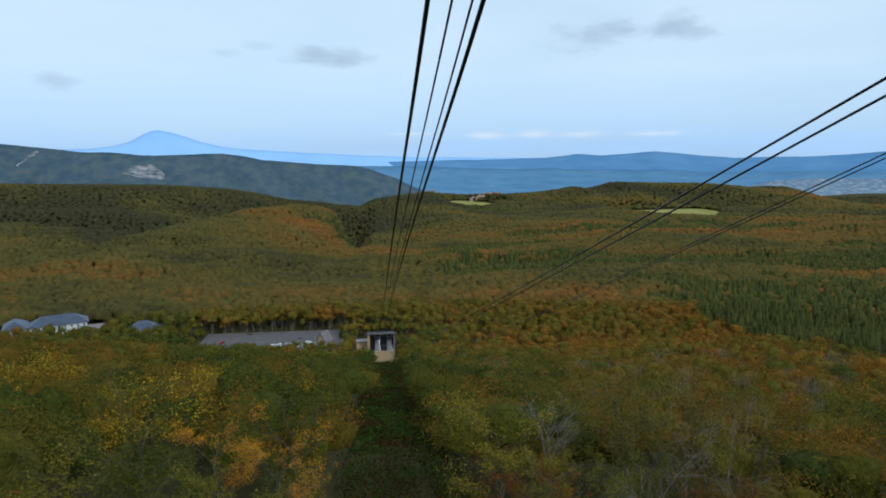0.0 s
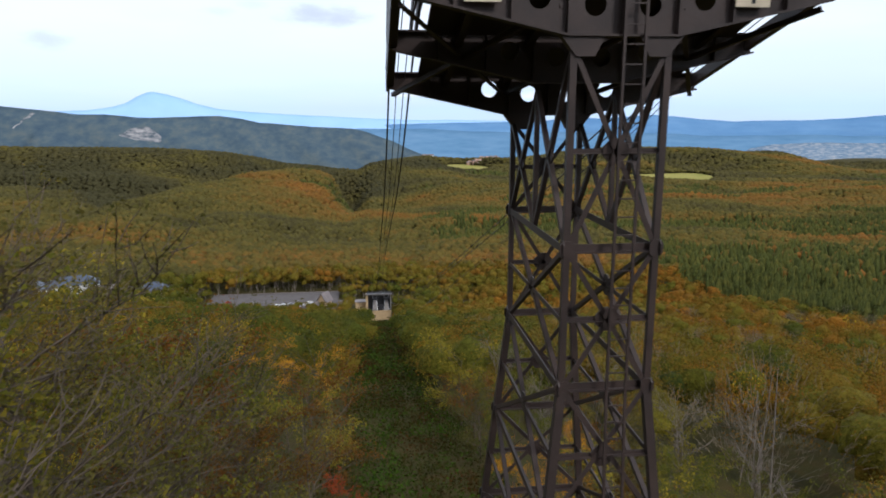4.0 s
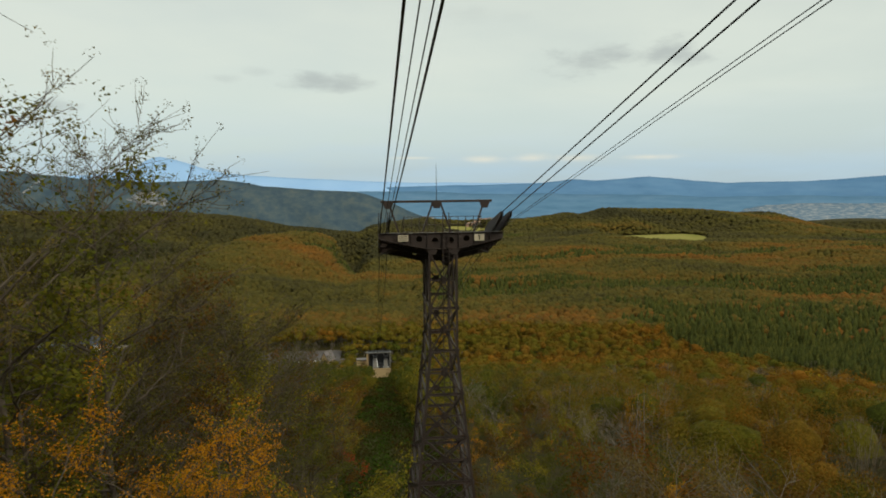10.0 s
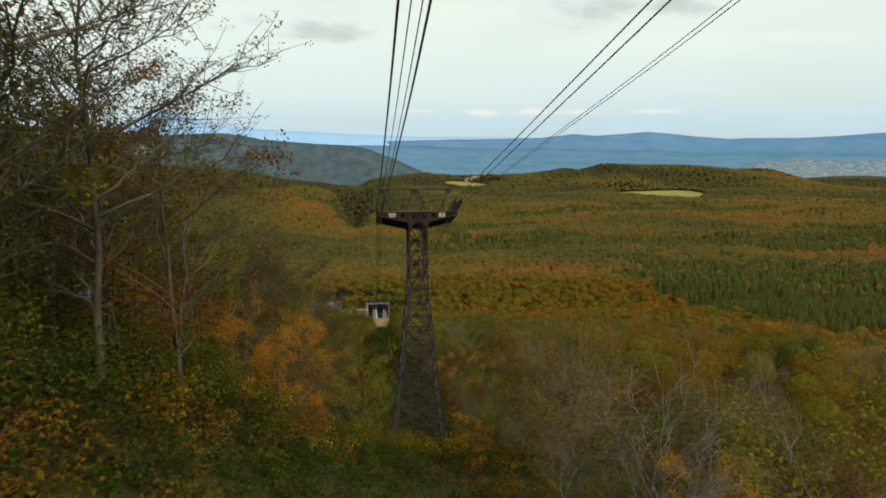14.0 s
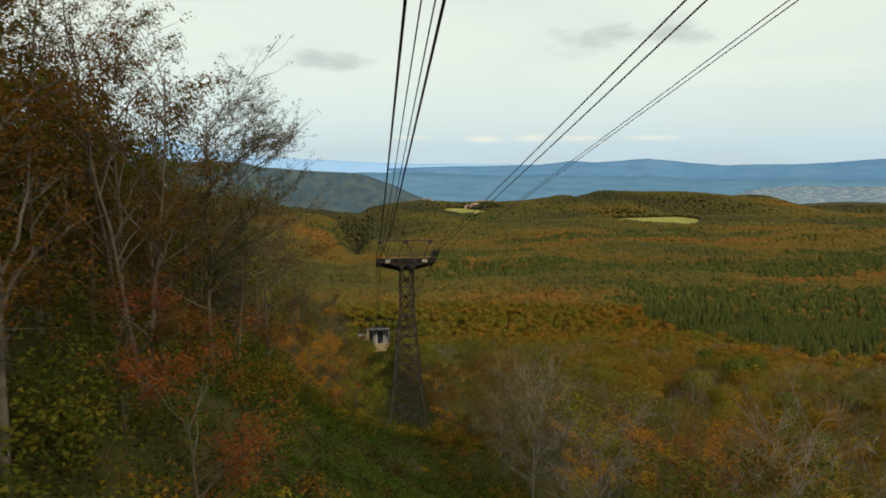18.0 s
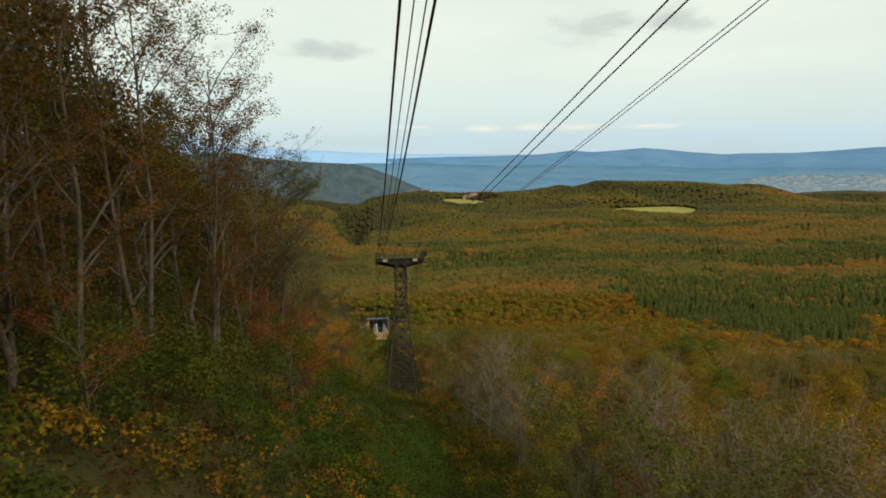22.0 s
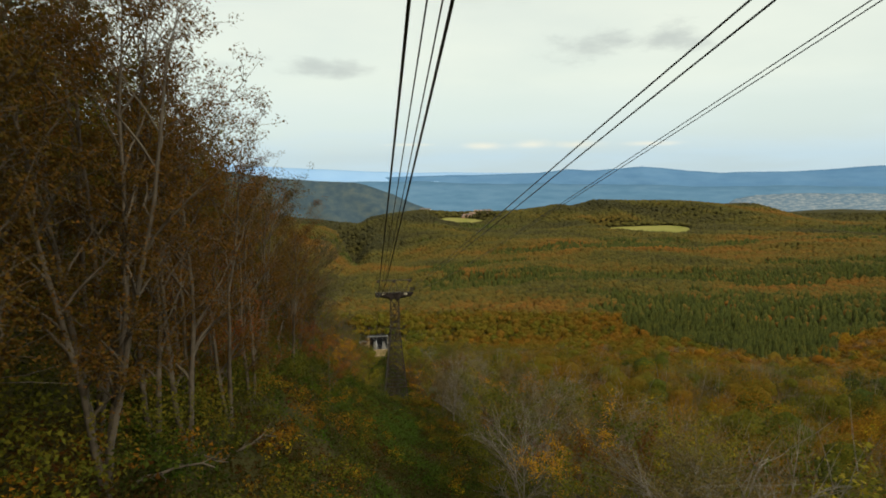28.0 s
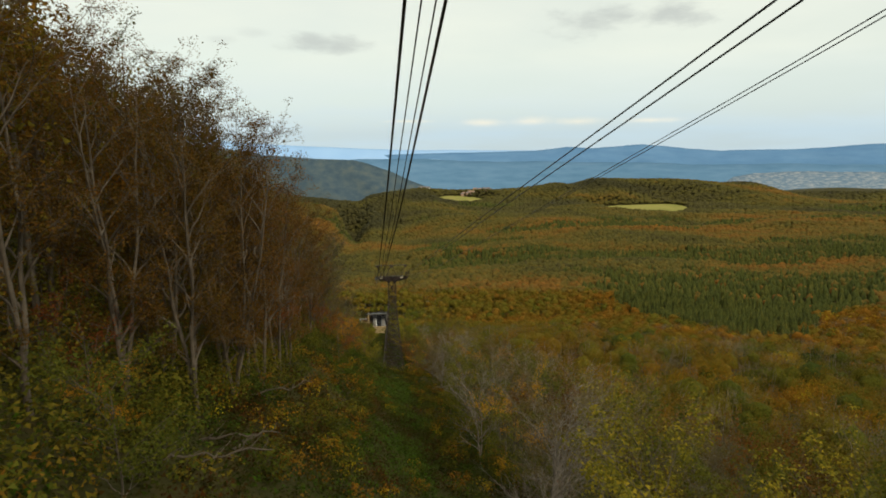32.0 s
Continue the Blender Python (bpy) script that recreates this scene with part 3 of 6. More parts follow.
SKEW = -0.0033  # the upper span bends a little to one side at the tower


def track_height(side, y):
    """The track ropes: the loaded line hangs lower than the empty one."""
    y = np.asarray(y, float)
    if side > 0:
        return np.where(y > 4, 23.40 - 0.352 * y + 8.0e-5 * y * y, np.where(y > 0, 23.95 - 0.49 * y, 23.95 - 0.2490 * y - 0.22 * np.sin(np.clip(-y / 115, 0, 1) * np.pi)))
    ys = [-330, -240, -190, -146.3, -130, -83, -50, -29, -12, -4, 0, 3, 9, 15.4, 19.8, 33.5, 48.5, 120, 402]
    zs = [118, 90, 72.8, 58.7, 53.8, 41.0, 33.1, 28.9, 25.7, 24.2, 23.4, 21.9, 19.4, 17.2, 16.0, 12.0, 7.4, -15.4, -103]
    return np.interp(y, ys, zs)


def haul_height(side, y):
    y = np.asarray(y, float)
    if side > 0:
        ys = [-330, -200, -146, -128, -80, -47, -27, -5, 0]
        return np.where(y > 0, 22.9 - 0.387 * y + 1.6e-4 * y * y, np.interp(y, ys, [114, 74.5, 59.0, 54.3, 41.8, 33.8, 29.4, 24.4, 23.25]))
    return track_height(side, y) - 0.25


def rope(name, side, off, height_of, radius, label):
    ys = np.linspace(-330, 402, 489)
    zs = height_of(side, ys)
    zs = np.concatenate([zs[:2], np.convolve(zs, np.ones(5) / 5, "valid"), zs[-2:]])
    xs = side * GAUGE + off + np.where(ys < 0, SKEW * ys, 0)
    v, q = rod_mesh(np.stack([xs, ys, zs], -1), radius, 8)
    return tagged(new(name, tri_mesh(name, v, q, M_ROPE, True)), label, "cable", "ropeway cables")


for side in (-1, 1):
    for i in (-1, 1):
        rope("track_rope", side, i * TRACK, track_height, 0.026, "thick dark steel track rope of the ropeway")
        rope("haul_rope", side, i * TRACK * 0.34, haul_height, 0.012, "thin dark steel haul rope of the ropeway")


# ================= the tower =================
TW, TF, TB = 0.87, -2.9, 2.0   # half width at the head, front and back faces
WAIST, FLARE_W, FLARE_D = 16.0, 1.60, 1.35  # below the waist the legs splay to the base


FOOT_Z = -2.9


def leg_at(sx, sy, z):
    """Place of a leg's axis at height z; sx, sy: -1 or 1."""
    s = max(0.0, WAIST - z) / WAIST
    y0 = TF if sy < 0 else TB
    return Vector((sx * (TW + FLARE_W * s), y0 + sy * FLARE_D * s, z))


def head_z(y):
    """Underside of the head's girders, lower towards the valley."""
    return 22.70 - 0.29 * (y + 2.9)


def build_tower():
    t = thing("ropeway_tower", "dark brown lattice steel ropeway tower on the slope", "tower", (0, 0, FOOT_Z))
    base = Vector((0, 0, -FOOT_Z))

    def put(name, bm, mat=M_STEEL, parent=t, label=""):
        bmesh.ops.translate(bm, verts=bm.verts, vec=base if parent is t else (0, 0, 0))
        return part(name, bm, mat, parent, label)

    levels = [-2.4, 0.9, 4.2, 7.4, 10.4, 13.2, 16.05, 18.85]
    for sx in (-1, 1):
        for sy in (-1, 1):
            top = head_z(TF if sy < 0 else TB)
            bm = bmesh.new()
            add_beam(bm, leg_at(sx, sy, FOOT_Z), leg_at(sx, sy, WAIST), 0.17, 0.17)
            add_beam(bm, leg_at(sx, sy, WAIST), leg_at(sx, sy, top), 0.125, 0.125)
            put("leg", bm)
            put("footing", box(tuple(leg_at(sx, sy, FOOT_Z) + Vector((-0.6, -0.6, -0.8))), tuple(leg_at(sx, sy, FOOT_Z) + Vector((0.6, 0.6, 0.35))), 0.05), M_CONCRETE)
    for (ax, ay), (bx, by) in (((-1, -1), (1, -1)), ((-1, 1), (1, 1)), ((-1, -1), (-1, 1)), ((1, -1), (1, 1))):
        side = ax == bx
        nrm = (1, 0, 0) if side else (0, 1, 0)
        tops = levels + [None]
        for lo, hi in zip(levels, tops[1:]):
            za, zb = (lo, lo)
            ha = hi if hi is not None else head_z(TF if ay < 0 else TB) - 0.2
            hb = hi if hi is not None else head_z(TF if by < 0 else TB) - 0.2
            a0, b0, a1, b1 = leg_at(ax, ay, za), leg_at(bx, by, zb), leg_at(ax, ay, ha), leg_at(bx, by, hb)
            put("ring_beam", beam(a0, b0, 0.13, 0.16, angle=True))
            if side and hi is None:
                m0, m1 = (a0 + b0) / 2, (a1 + b1) / 2
                for p, q in ((a0, m1), (m0, a1), (m0, b1), (b0, m1), (m0, m1)):
                    put("brace", beam(p, q, 0.10, 0.10, up=nrm, angle=True))
                for g in ((a0 + m1) / 2, (b0 + m1) / 2):
                    g = g.lerp((m0 + (a1 if g.y < 0 else b1)) / 2, 0.5)
                    put("gusset", plate([g + Vector((0, c * 0.17, s * 0.17)) for c, s in ((1, 0), (0, 1), (-1, 0), (0, -1))], nrm, 0.03))
            else:
                put("brace", beam(a0, b1, 0.10 if lo > 9 else 0.13, 0.10, up=nrm, angle=True))
                put("brace", beam(b0, a1, 0.10 if lo > 9 else 0.13, 0.10, up=nrm, angle=True))
                g = (a0 + b0 + a1 + b1) / 4
                d = Vector((0, 1, 0)) if side else Vector((1, 0, 0))
                put("gusset", plate([g + d * c * 0.24 + Vector((0, 0, s * 0.24)) for c, s in ((1, 0.35), (0.35, 1), (-0.35, 1), (-1, 0.35), (-1, -0.35), (-0.35, -1), (0.35, -1), (1, -0.35))], nrm, 0.03))
                put("strut", beam((a0 + a1) / 2, (b0 + b1) / 2, 0.1, 0.1, angle=True))
                for e0, e1, m0 in ((a0, a1, (a0 + b0) / 2), (b0, b1, (a0 + b0) / 2), (a0, a1, (a1 + b1) / 2), (b0, b1, (a1 + b1) / 2)):
                    if lo < 9:
                        put("strut", beam((e0 + e1) / 2, m0, 0.07, 0.07, up=nrm, angle=True))
            for p in (a0, b0):
                w = 0.15
                put("gusset", plate([p + (Vector((0, c * w, s * w)) if side else Vector((c * w, 0, s * w))) + Vector(nrm) * (0.07 * (1 if (ax > 0 if side else ay > 0) else -1)) for c, s in ((0.9, 0.6), (0.5, 1.1), (-0.5, 1.1), (-0.9, 0.6), (-0.9, -0.6), (-0.5, -1.1), (0.5, -1.1), (0.9, -0.6))], nrm, 0.025))
    # ladder up the front face
    for x in (-0.02, 0.36):
        put("ladder_rail", beam((x, TF - FLARE_D * 1.1, -1.8), (x, TF - 0.22, WAIST), 0.05))
        put("ladder_rail", beam((x, TF - 0.22, WAIST + 0.01), (x, TF - 0.22, 25.0), 0.05))
    rung = bmesh.new()
    for i in range(76):
        z = -1.6 + i * 0.34
        y = TF - 0.22 - max(0.0, WAIST - z) / (WAIST + 1.8) * (FLARE_D * 1.1 - 0.22)
        add_beam(rung, (-0.02, y, z), (0.36, y, z), 0.025)
    tagged(put("ladder_rung", rung), kind="stuff")
    # three plate girders across the line, each lower than the one before it
    for i, y in enumerate((TF, (TF + TB) / 2, TB)):
        zb = head_z(y)
        zt = zb + 1.0
        out = [(-4.02, zt), (-4.02, zb + 0.66), (-1.0, zb), (1.0, zb), (3.86, zb + 0.63), (3.86, zt)]
        for s in (-1, 1):
            put("haunch", plate([(s * 1.14, y, zb + 0.02), (s * 0.84, y, zb - 0.36), (s * 0.5, y, zb - 0.36), (s * 0.3, y, zb + 0.02)], (0, 1, 0), 0.2)) if i != 1 else None
        g = put("girder", girder_web(out, y, zb, zt, 0.35))
        for x in (-3.0, -2.0, -1.0, 0.0, 1.0, 2.0, 3.0):
            low = zb if abs(x) <= 1.0 else zb + (abs(x) - 1.0) / 3.02 * 0.66
            put("stiffener", box((x - 0.02, y - 0.14, low + 0.02), (x + 0.02, y + 0.14, zt - 0.02)), parent=t)
        bm = bmesh.new()
        for (xa, za), (xb, zb2) in zip(out[1:4] + out[4:5], out[2:5]):
            add_beam(bm, (xa, y, za), (xb, y, zb2), 0.30, 0.04)
        put("bottom_flange", bm)
        put("top_flange", box((-4.02, y - 0.15, zt), (3.86, y + 0.15, zt + 0.035)))
    # floor plates and bracing between the girders
    for x in (-3.95, -2.6, -1.1, 1.1, 2.6, 3.78):
        put("floor_beam", beam((x, TF, head_z(TF) + 0.82), (x, TB, head_z(TB) + 0.82), 0.14, 0.26))
    for xa, xb in ((-3.9, -1.1), (1.1, 3.75), (-1.1, 1.1)):
        for s in (0, 1):
            p, q = ((xa, xb), (xb, xa))[s]
            put("brace", beam((p, TF, head_z(TF) + 0.5), (q, TB, head_z(TB) + 0.5), 0.1, 0.1, angle=True))
    for (ya, yb2), n in (((TF + 0.16, (TF + TB) / 2 - 0.16), 0), (((TF + TB) / 2 + 0.16, TB - 0.16), 1)):
        for x0, x1 in ((-3.3, -2.64), (-2.56, -1.14), (-1.06, 1.06), (1.14, 2.56), (2.64, 3.3)):
            put("deck_plate", plate([(x0, ya, head_z(ya) + 0.9), (x1, ya, head_z(ya) + 0.9), (x1, yb2, head_z(yb2) + 0.9), (x0, yb2, head_z(yb2) + 0.9)], (0, 0, 1), 0.02))
    # rope saddles on both arms
    for sx in (-1, 1):
        for i in (-1, 1):
            x = sx * GAUGE + i * TRACK
            sad = put("saddle", saddle_plate(x))
        if sx < 0:
            put("saddle_box", plate([(-4.04, y, z) for y, z in ((TF - 0.2, head_z(TF) + 0.58), (TB + 0.2, head_z(TB) + 0.58), (TB + 0.2, head_z(TB) + 1.15), (TF - 0.2, head_z(TF) + 1.35))], (1, 0, 0), 0.05))
    # gantry over the head
    yb = 1.2
    put("gantry_beam", box((-3.85, yb - 0.09, 25.42), (3.85, yb + 0.09, 25.58), 0.01))
    for x0, x1 in ((-0.25, -1.3), (0.25, 1.3), (-3.3, -2.35), (3.3, 2.35)):
        put("gantry_strut", beam((x0, yb, 25.45), (x1, yb, head_z(yb) + 1.0), 0.1, 0.12))
    for x0, x1 in ((-3.75, -2.95), (2.95, 3.75), (-0.42, 0.42)):
        m = (x0 + x1) / 2
        put("gusset", plate([(x0, yb - 0.1, 25.5), (x1, yb - 0.1, 25.5), (m + 0.2, yb - 0.1, 25.02), (m - 0.2, yb - 0.1, 25.02)], (0, 1, 0), 0.03))
    # rail round the head's floor
    bm = bmesh.new()
    for y in (TF + 0.1, TB - 0.1):
        z = head_z(y) + 1.0
        for dz in (1.05, 0.55):
            add_beam(bm, (-2.45, y, z + dz), (2.45, y, z + dz), 0.035)
    for x in (-2.45, 2.45):
        for dz in (1.05, 0.55):
            add_beam(bm, (x, TF + 0.1, head_z(TF) + 1.0 + dz), (x, TB - 0.1, head_z(TB) + 1.0 + dz), 0.035)
    put("guard_rail", bm)
    for y in (TF + 0.1, TB - 0.1):
        for i in range(11):
            x = -2.45 + i * 0.49
            put("rail_post", beam((x, y, head_z(y) + 1.0), (x, y, head_z(y) + 2.05), 0.035))
    # lightning rod
    v, q = rod_mesh([(0, yb, 25.5), (0, yb, 26.6), (0, yb, 28.1)], [0.03, 0.022, 0.012], 6)
    r = shared("lightning_rod", tri_mesh("lightning_rod", v + np.array([0, 0, -FOOT_Z]), q, M_STEEL), t)
    # sign boards on the front girder
    ys = TF - 0.165
    s1 = put("notice_board", box((-2.84, ys - 0.02, 23.21), (-2.2, ys, 23.61), 0.005), M_SIGN, t, "cream notice board with three lines of small writing")
    bm = bmesh.new()
    for j, w in enumerate((0.5, 0.56, 0.54)):
        add_box(bm, (-2.52 - w / 2, ys - 0.026 + 1e-3, 23.50 - j * 0.11), (-2.52 + w / 2, ys - 0.021, 23.545 - j * 0.11))
    put("writing", bm, M_BLACK, s1)
    bpy.context.view_layer.update()
    s2 = put("number_board", box((1.98, ys - 0.02, 23.18), (2.62, ys, 23.60), 0.005), M_SIGN, t, "cream board with the tower's number")
    bm = bmesh.new()
    add_box(bm, (2.27, ys - 0.027, 23.24), (2.34, ys - 0.021, 23.55))
    add_box(bm, (2.20, ys - 0.027, 23.475), (2.27, ys - 0.021, 23.52))
    put("numeral", bm, M_BLACK, s2)
    for p in (s1, s2):
        for c in p.children:
            c.location = (0, 0, -FOOT_Z)
    return t


def girder_web(out, y, zb, zt, hole):
    """A girder's web with round holes through it."""
    bm = bmesh.new()
    th = 0.03
    xs = [-4.02, -3.0, -2.0, -1.0, 0.0, 1.0, 2.0, 3.0, 3.86]

    def low(x):
        return zb if abs(x) <= 1.0 else zb + (abs(x) - 1.0) / 3.02 * 0.66

    def sheet(yy, flip):
        rings = []
        for x0, x1 in zip(xs[:-1], xs[1:]):
            c = Vector(((x0 + x1) / 2, yy, (max(low(x0), low(x1)) + zt) / 2 + 0.02))
            r = 0.2 if abs(c.x) < 2 else 0.0
            corners = [Vector((x0, yy, low(x0))), Vector((x1, yy, low(x1))), Vector((x1, yy, zt)), Vector((x0, yy, zt))]
            if r == 0:
                f = [bm.verts.new(p) for p in corners]
                bm.faces.new(f[::-1] if flip else f)
                continue
            circ = [bm.verts.new(c + Vector((math.cos(a), 0, math.sin(a))) * r) for a in [2 * math.pi * (i + 0.5) / 16 for i in range(16)]]
            cv = [bm.verts.new(p) for p in corners]
            for side, (p, q) in enumerate(((0, 1), (1, 2), (2, 3), (3, 0))):
                s = (10 + side * 4) % 16
                arc = [circ[(s + i) % 16] for i in range(5)]
                f = [cv[p], cv[q]] + arc[::-1]
                bm.faces.new(f[::-1] if flip else f)
            rings.append(circ)
        return rings

    a, b = sheet(y - th / 2, False), sheet(y + th / 2, True)
    for ra, rb in zip(a, b):
        for i in range(16):
            j = (i + 1) % 16
            bm.faces.new((ra[i], ra[j], rb[j], rb[i]))
    bmesh.ops.remove_doubles(bm, verts=bm.verts, dist=1e-4)
    return bm


def saddle_plate(x):
    """A curved rope shoe: a long plate under the rope, turned up at the uphill end."""
    bm = bmesh.new()
    ys = np.linspace(-4.75, 1.6, 12)
    top = [(y, float(track_height(1, y)) + 0.05 if y < -2 else float(track_height(1, y)) + 0.06) for y in ys]
    lo = [(y, max(z - (0.72 - 0.45 * abs((y + 1.5) / 3.3) ** 1.5), head_z(y) + 1.04 if y > TF else 0.0)) for y, z in top]
    for s in (-0.06, 0.06):
        pts = [(x + s, y, z) for y, z in top] + [(x + s, y, z) for y, z in lo[::-1]]
        n = Vector((0.02, 0, 0))
        a = [bm.verts.new(Vector(p) - n) for p in pts]
        b = [bm.verts.new(Vector(p) + n) for p in pts]
        c = len(pts)
        half = c // 2
        for i in range(half - 1):
            bm.faces.new((a[i], a[i + 1], a[c - 2 - i], a[c - 1 - i]))
            bm.faces.new((b[i + 1], b[i], b[c - 1 - i], b[c - 2 - i]))
        for i in range(c):
            bm.faces.new((a[i], b[i], b[(i + 1) % c], a[(i + 1) % c]))
    bmesh.ops.recalc_face_normals(bm, faces=bm.faces)
    return bm


build_tower()

# ================= woods =================
CAM_END = (-4.0, -160.0)
_bm = bmesh.new()
bmesh.ops.create_icosphere(_bm, subdivisions=1, radius=1.0)
ICO_V = np.array([v.co[:] for v in _bm.verts])
ICO_F = np.array([[v.index for v in f.verts] for f in _bm.faces])
_bm.free()

LOT = (-125.0, -32.0, 430.0, 474.0)  # the car park


def open_land(x, y):
    """Where no wood stands: the cleared strip under the ropes, the valley station, the car park, buildings and fields."""
    x, y = np.asarray(x), np.asarray(y)
    strip = (x > -5.0 - 4.0 * smoothstep(10, 60, y) - 0.8 * np.sin(y * 0.05)) & (x < 5.0) & (y < 330) & (y > -5)
    strip |= (np.abs(x + 1) < 9) & (y >= 330) & (y < 400)
    strip |= (x > -12.0 - 0.8 * np.sin(y * 0.07)) & (x < 6.5 + 1.0 * np.sin(y * 0.09)) & (y <= -5)
    st = (x > -22) & (x < 9) & (y > 385) & (y < 440)
    lot = (x > LOT[0] - 3) & (x < LOT[1] + 3) & (y > LOT[2] - 4) & (y < LOT[3] + 3)
    lot |= (x > LOT[1]) & (x < 28) & (y > 434) & (y < 456)
    hotel = (x > -282) & (x < -198) & (y > 476) & (y < 525)
    hut = (x > -186) & (x < -156) & (y > 470) & (y < 500)
    return strip | st | lot | hotel | hut | in_field(x, y)


def in_field(x, y):
    r = np.zeros(np.broadcast(x, y).shape, bool)
    for fl in FIELDS:
        r |= field_reach(x, y, *fl[:5]) < 1
    return r


TOP_F = ICO_F[(ICO_V[ICO_F].mean(1)[:, 2] > -0.3)]
UPPER_F = ICO_F[(ICO_V[ICO_F].mean(1)[:, 2] > -0.6)]


def lobe_arrays(c, rad, rng, lobes):
    """Lumpy bodies of crowns: each of a few uneven lobes."""
    n, m = len(c), len(ICO_V)
    t = ICO_V[None, None] * rng.uniform(0.7, 1.2, (n, lobes, m, 1))
    off = rng.normal(0, 0.42, (n, lobes, 1, 3)) * np.array([1, 1, 0.55])
    off[:, 0] *= 0.3
    size = rng.uniform(0.5, 0.78, (n, lobes, 1, 1))
    v = c[:, None, None] + (off + t * size) * rad[:, None, None]
    f = UPPER_F[None] + (np.arange(n * lobes) * m)[:, None, None]
    return v.reshape(-1, 3), f.reshape(-1, 3)


def tone_at(x, y, rng):
    """Mix of the woods: green, olive, brown and rust stands, with single trees that differ."""
    t = 0.46 + 0.13 * swell(x, y, 300, 31) + 0.10 * swell(x, y, 110, 32)
    t = t + 0.07 * np.exp(-(((y - 420) / 160) ** 2)) * smoothstep(20, 160, x)
    t = t + 0.07 * np.exp(-(((y - 900) / 260) ** 2)) * smoothstep(50, -150, x)
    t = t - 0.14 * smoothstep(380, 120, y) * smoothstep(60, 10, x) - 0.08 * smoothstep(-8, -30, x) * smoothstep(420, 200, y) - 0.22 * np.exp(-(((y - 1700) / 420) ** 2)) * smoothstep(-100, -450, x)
    # brown on the plateau's lobes, darker behind them, in ravine and gully, along ridges
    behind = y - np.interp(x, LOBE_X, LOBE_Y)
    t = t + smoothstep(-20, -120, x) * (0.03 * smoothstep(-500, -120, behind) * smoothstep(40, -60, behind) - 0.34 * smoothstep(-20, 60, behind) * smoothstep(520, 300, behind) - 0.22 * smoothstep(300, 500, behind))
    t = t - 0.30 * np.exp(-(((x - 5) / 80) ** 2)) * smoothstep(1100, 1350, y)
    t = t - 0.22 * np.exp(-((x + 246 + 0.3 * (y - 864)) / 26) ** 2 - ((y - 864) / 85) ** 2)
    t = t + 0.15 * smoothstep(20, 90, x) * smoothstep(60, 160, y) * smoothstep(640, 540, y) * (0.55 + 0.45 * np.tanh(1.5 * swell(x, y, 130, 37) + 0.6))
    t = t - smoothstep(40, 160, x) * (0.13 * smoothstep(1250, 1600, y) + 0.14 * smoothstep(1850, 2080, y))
    t = t + 0.10 * np.exp(-(((y - 660) / 35) ** 2)) * smoothstep(230, 330, x) + 0.16 * np.exp(-(((y - 1120 - 30 * np.sin(x / 60)) / 40) ** 2)) * smoothstep(300, 400, x)
    t = t + rng.normal(0, 1.0, len(x)) * np.interp(y, [120, 260, 560, 1200], [0.18, 0.13, 0.075, 0.035])
    bright = rng.rand(len(x)) < 0.03 * smoothstep(420, 80, y) + 0.10 * smoothstep(180, 120, y) * smoothstep(0, -15, x)
    return np.clip(np.where(bright, np.where(x < 0, 0.99, 0.93), np.minimum(t, 0.86)), 0.02, 1.0)


def add_tone(me, tone):
    me.attributes.new("tone", "FLOAT", "POINT").data.foreach_set("value", np.asarray(tone, np.float32))
    return me


def scatter(r0, r1, space, grow, rng, half=44.0):
    """Places over a wedge ahead of the upper end of the line, at even spacing that grows with the distance."""
    pts = []
    r = r0
    while r < r1:
        s = max(space, r * grow)
        n = int(2 * radians(half) * r / s)
        a = radians(6.0) + (np.arange(n) + 0.5 * rng.rand()) / n * 2 * radians(half) - radians(half) + rng.uniform(-0.4, 0.4, n) * s / r
        rr = r + rng.uniform(-0.42, 0.42, n) * s
        pts.append(np.stack([CAM_END[0] + np.sin(a) * rr, CAM_END[1] + np.cos(a) * rr, np.full(n, s)], -1))
        r += s * 0.9
    return np.concatenate(pts)


def conifer_patch(x, y):
    """Planted conifers in long stands across the plateau."""
    w = swell(x, y, 90, 23) * 22 + swell(x, y, 40, 24) * 10
    yy, xx = y + w, x + 1.5 * w
    low, top = np.interp(x, [222, 240, 311, 475, 600], [580, 250, 280, 425, 510]), np.interp(x, [215, 468, 700], [645, 590, 545])
    band = (xx > 225) & (yy > low) & (yy < top)
    low, top = np.interp(x, [270, 551, 700], [735, 680, 650]), np.interp(x, [270, 334, 674], [780, 860, 800])
    band |= (xx > 270) & (yy > low) & (yy < top)
    band |= (xx > 70) & (xx < 300) & (yy > 720) & (yy < 1040) & (swell(x, y, 130, 27) > -0.35)
    band |= (xx > 500) & (yy > 1180) & (yy < 1250)
    band |= (np.hypot(xx + 70, (yy - 1330) / 2.2) < 30)
    band |= (np.abs(yy - 1900) < 60) & (xx > 100) & (xx < 700) & (swell(x, y, 150, 29) > 0.2)
    return band | ((swell(x, y, 300, 21) > 1.15) & (y < 1650) & (y > 720))


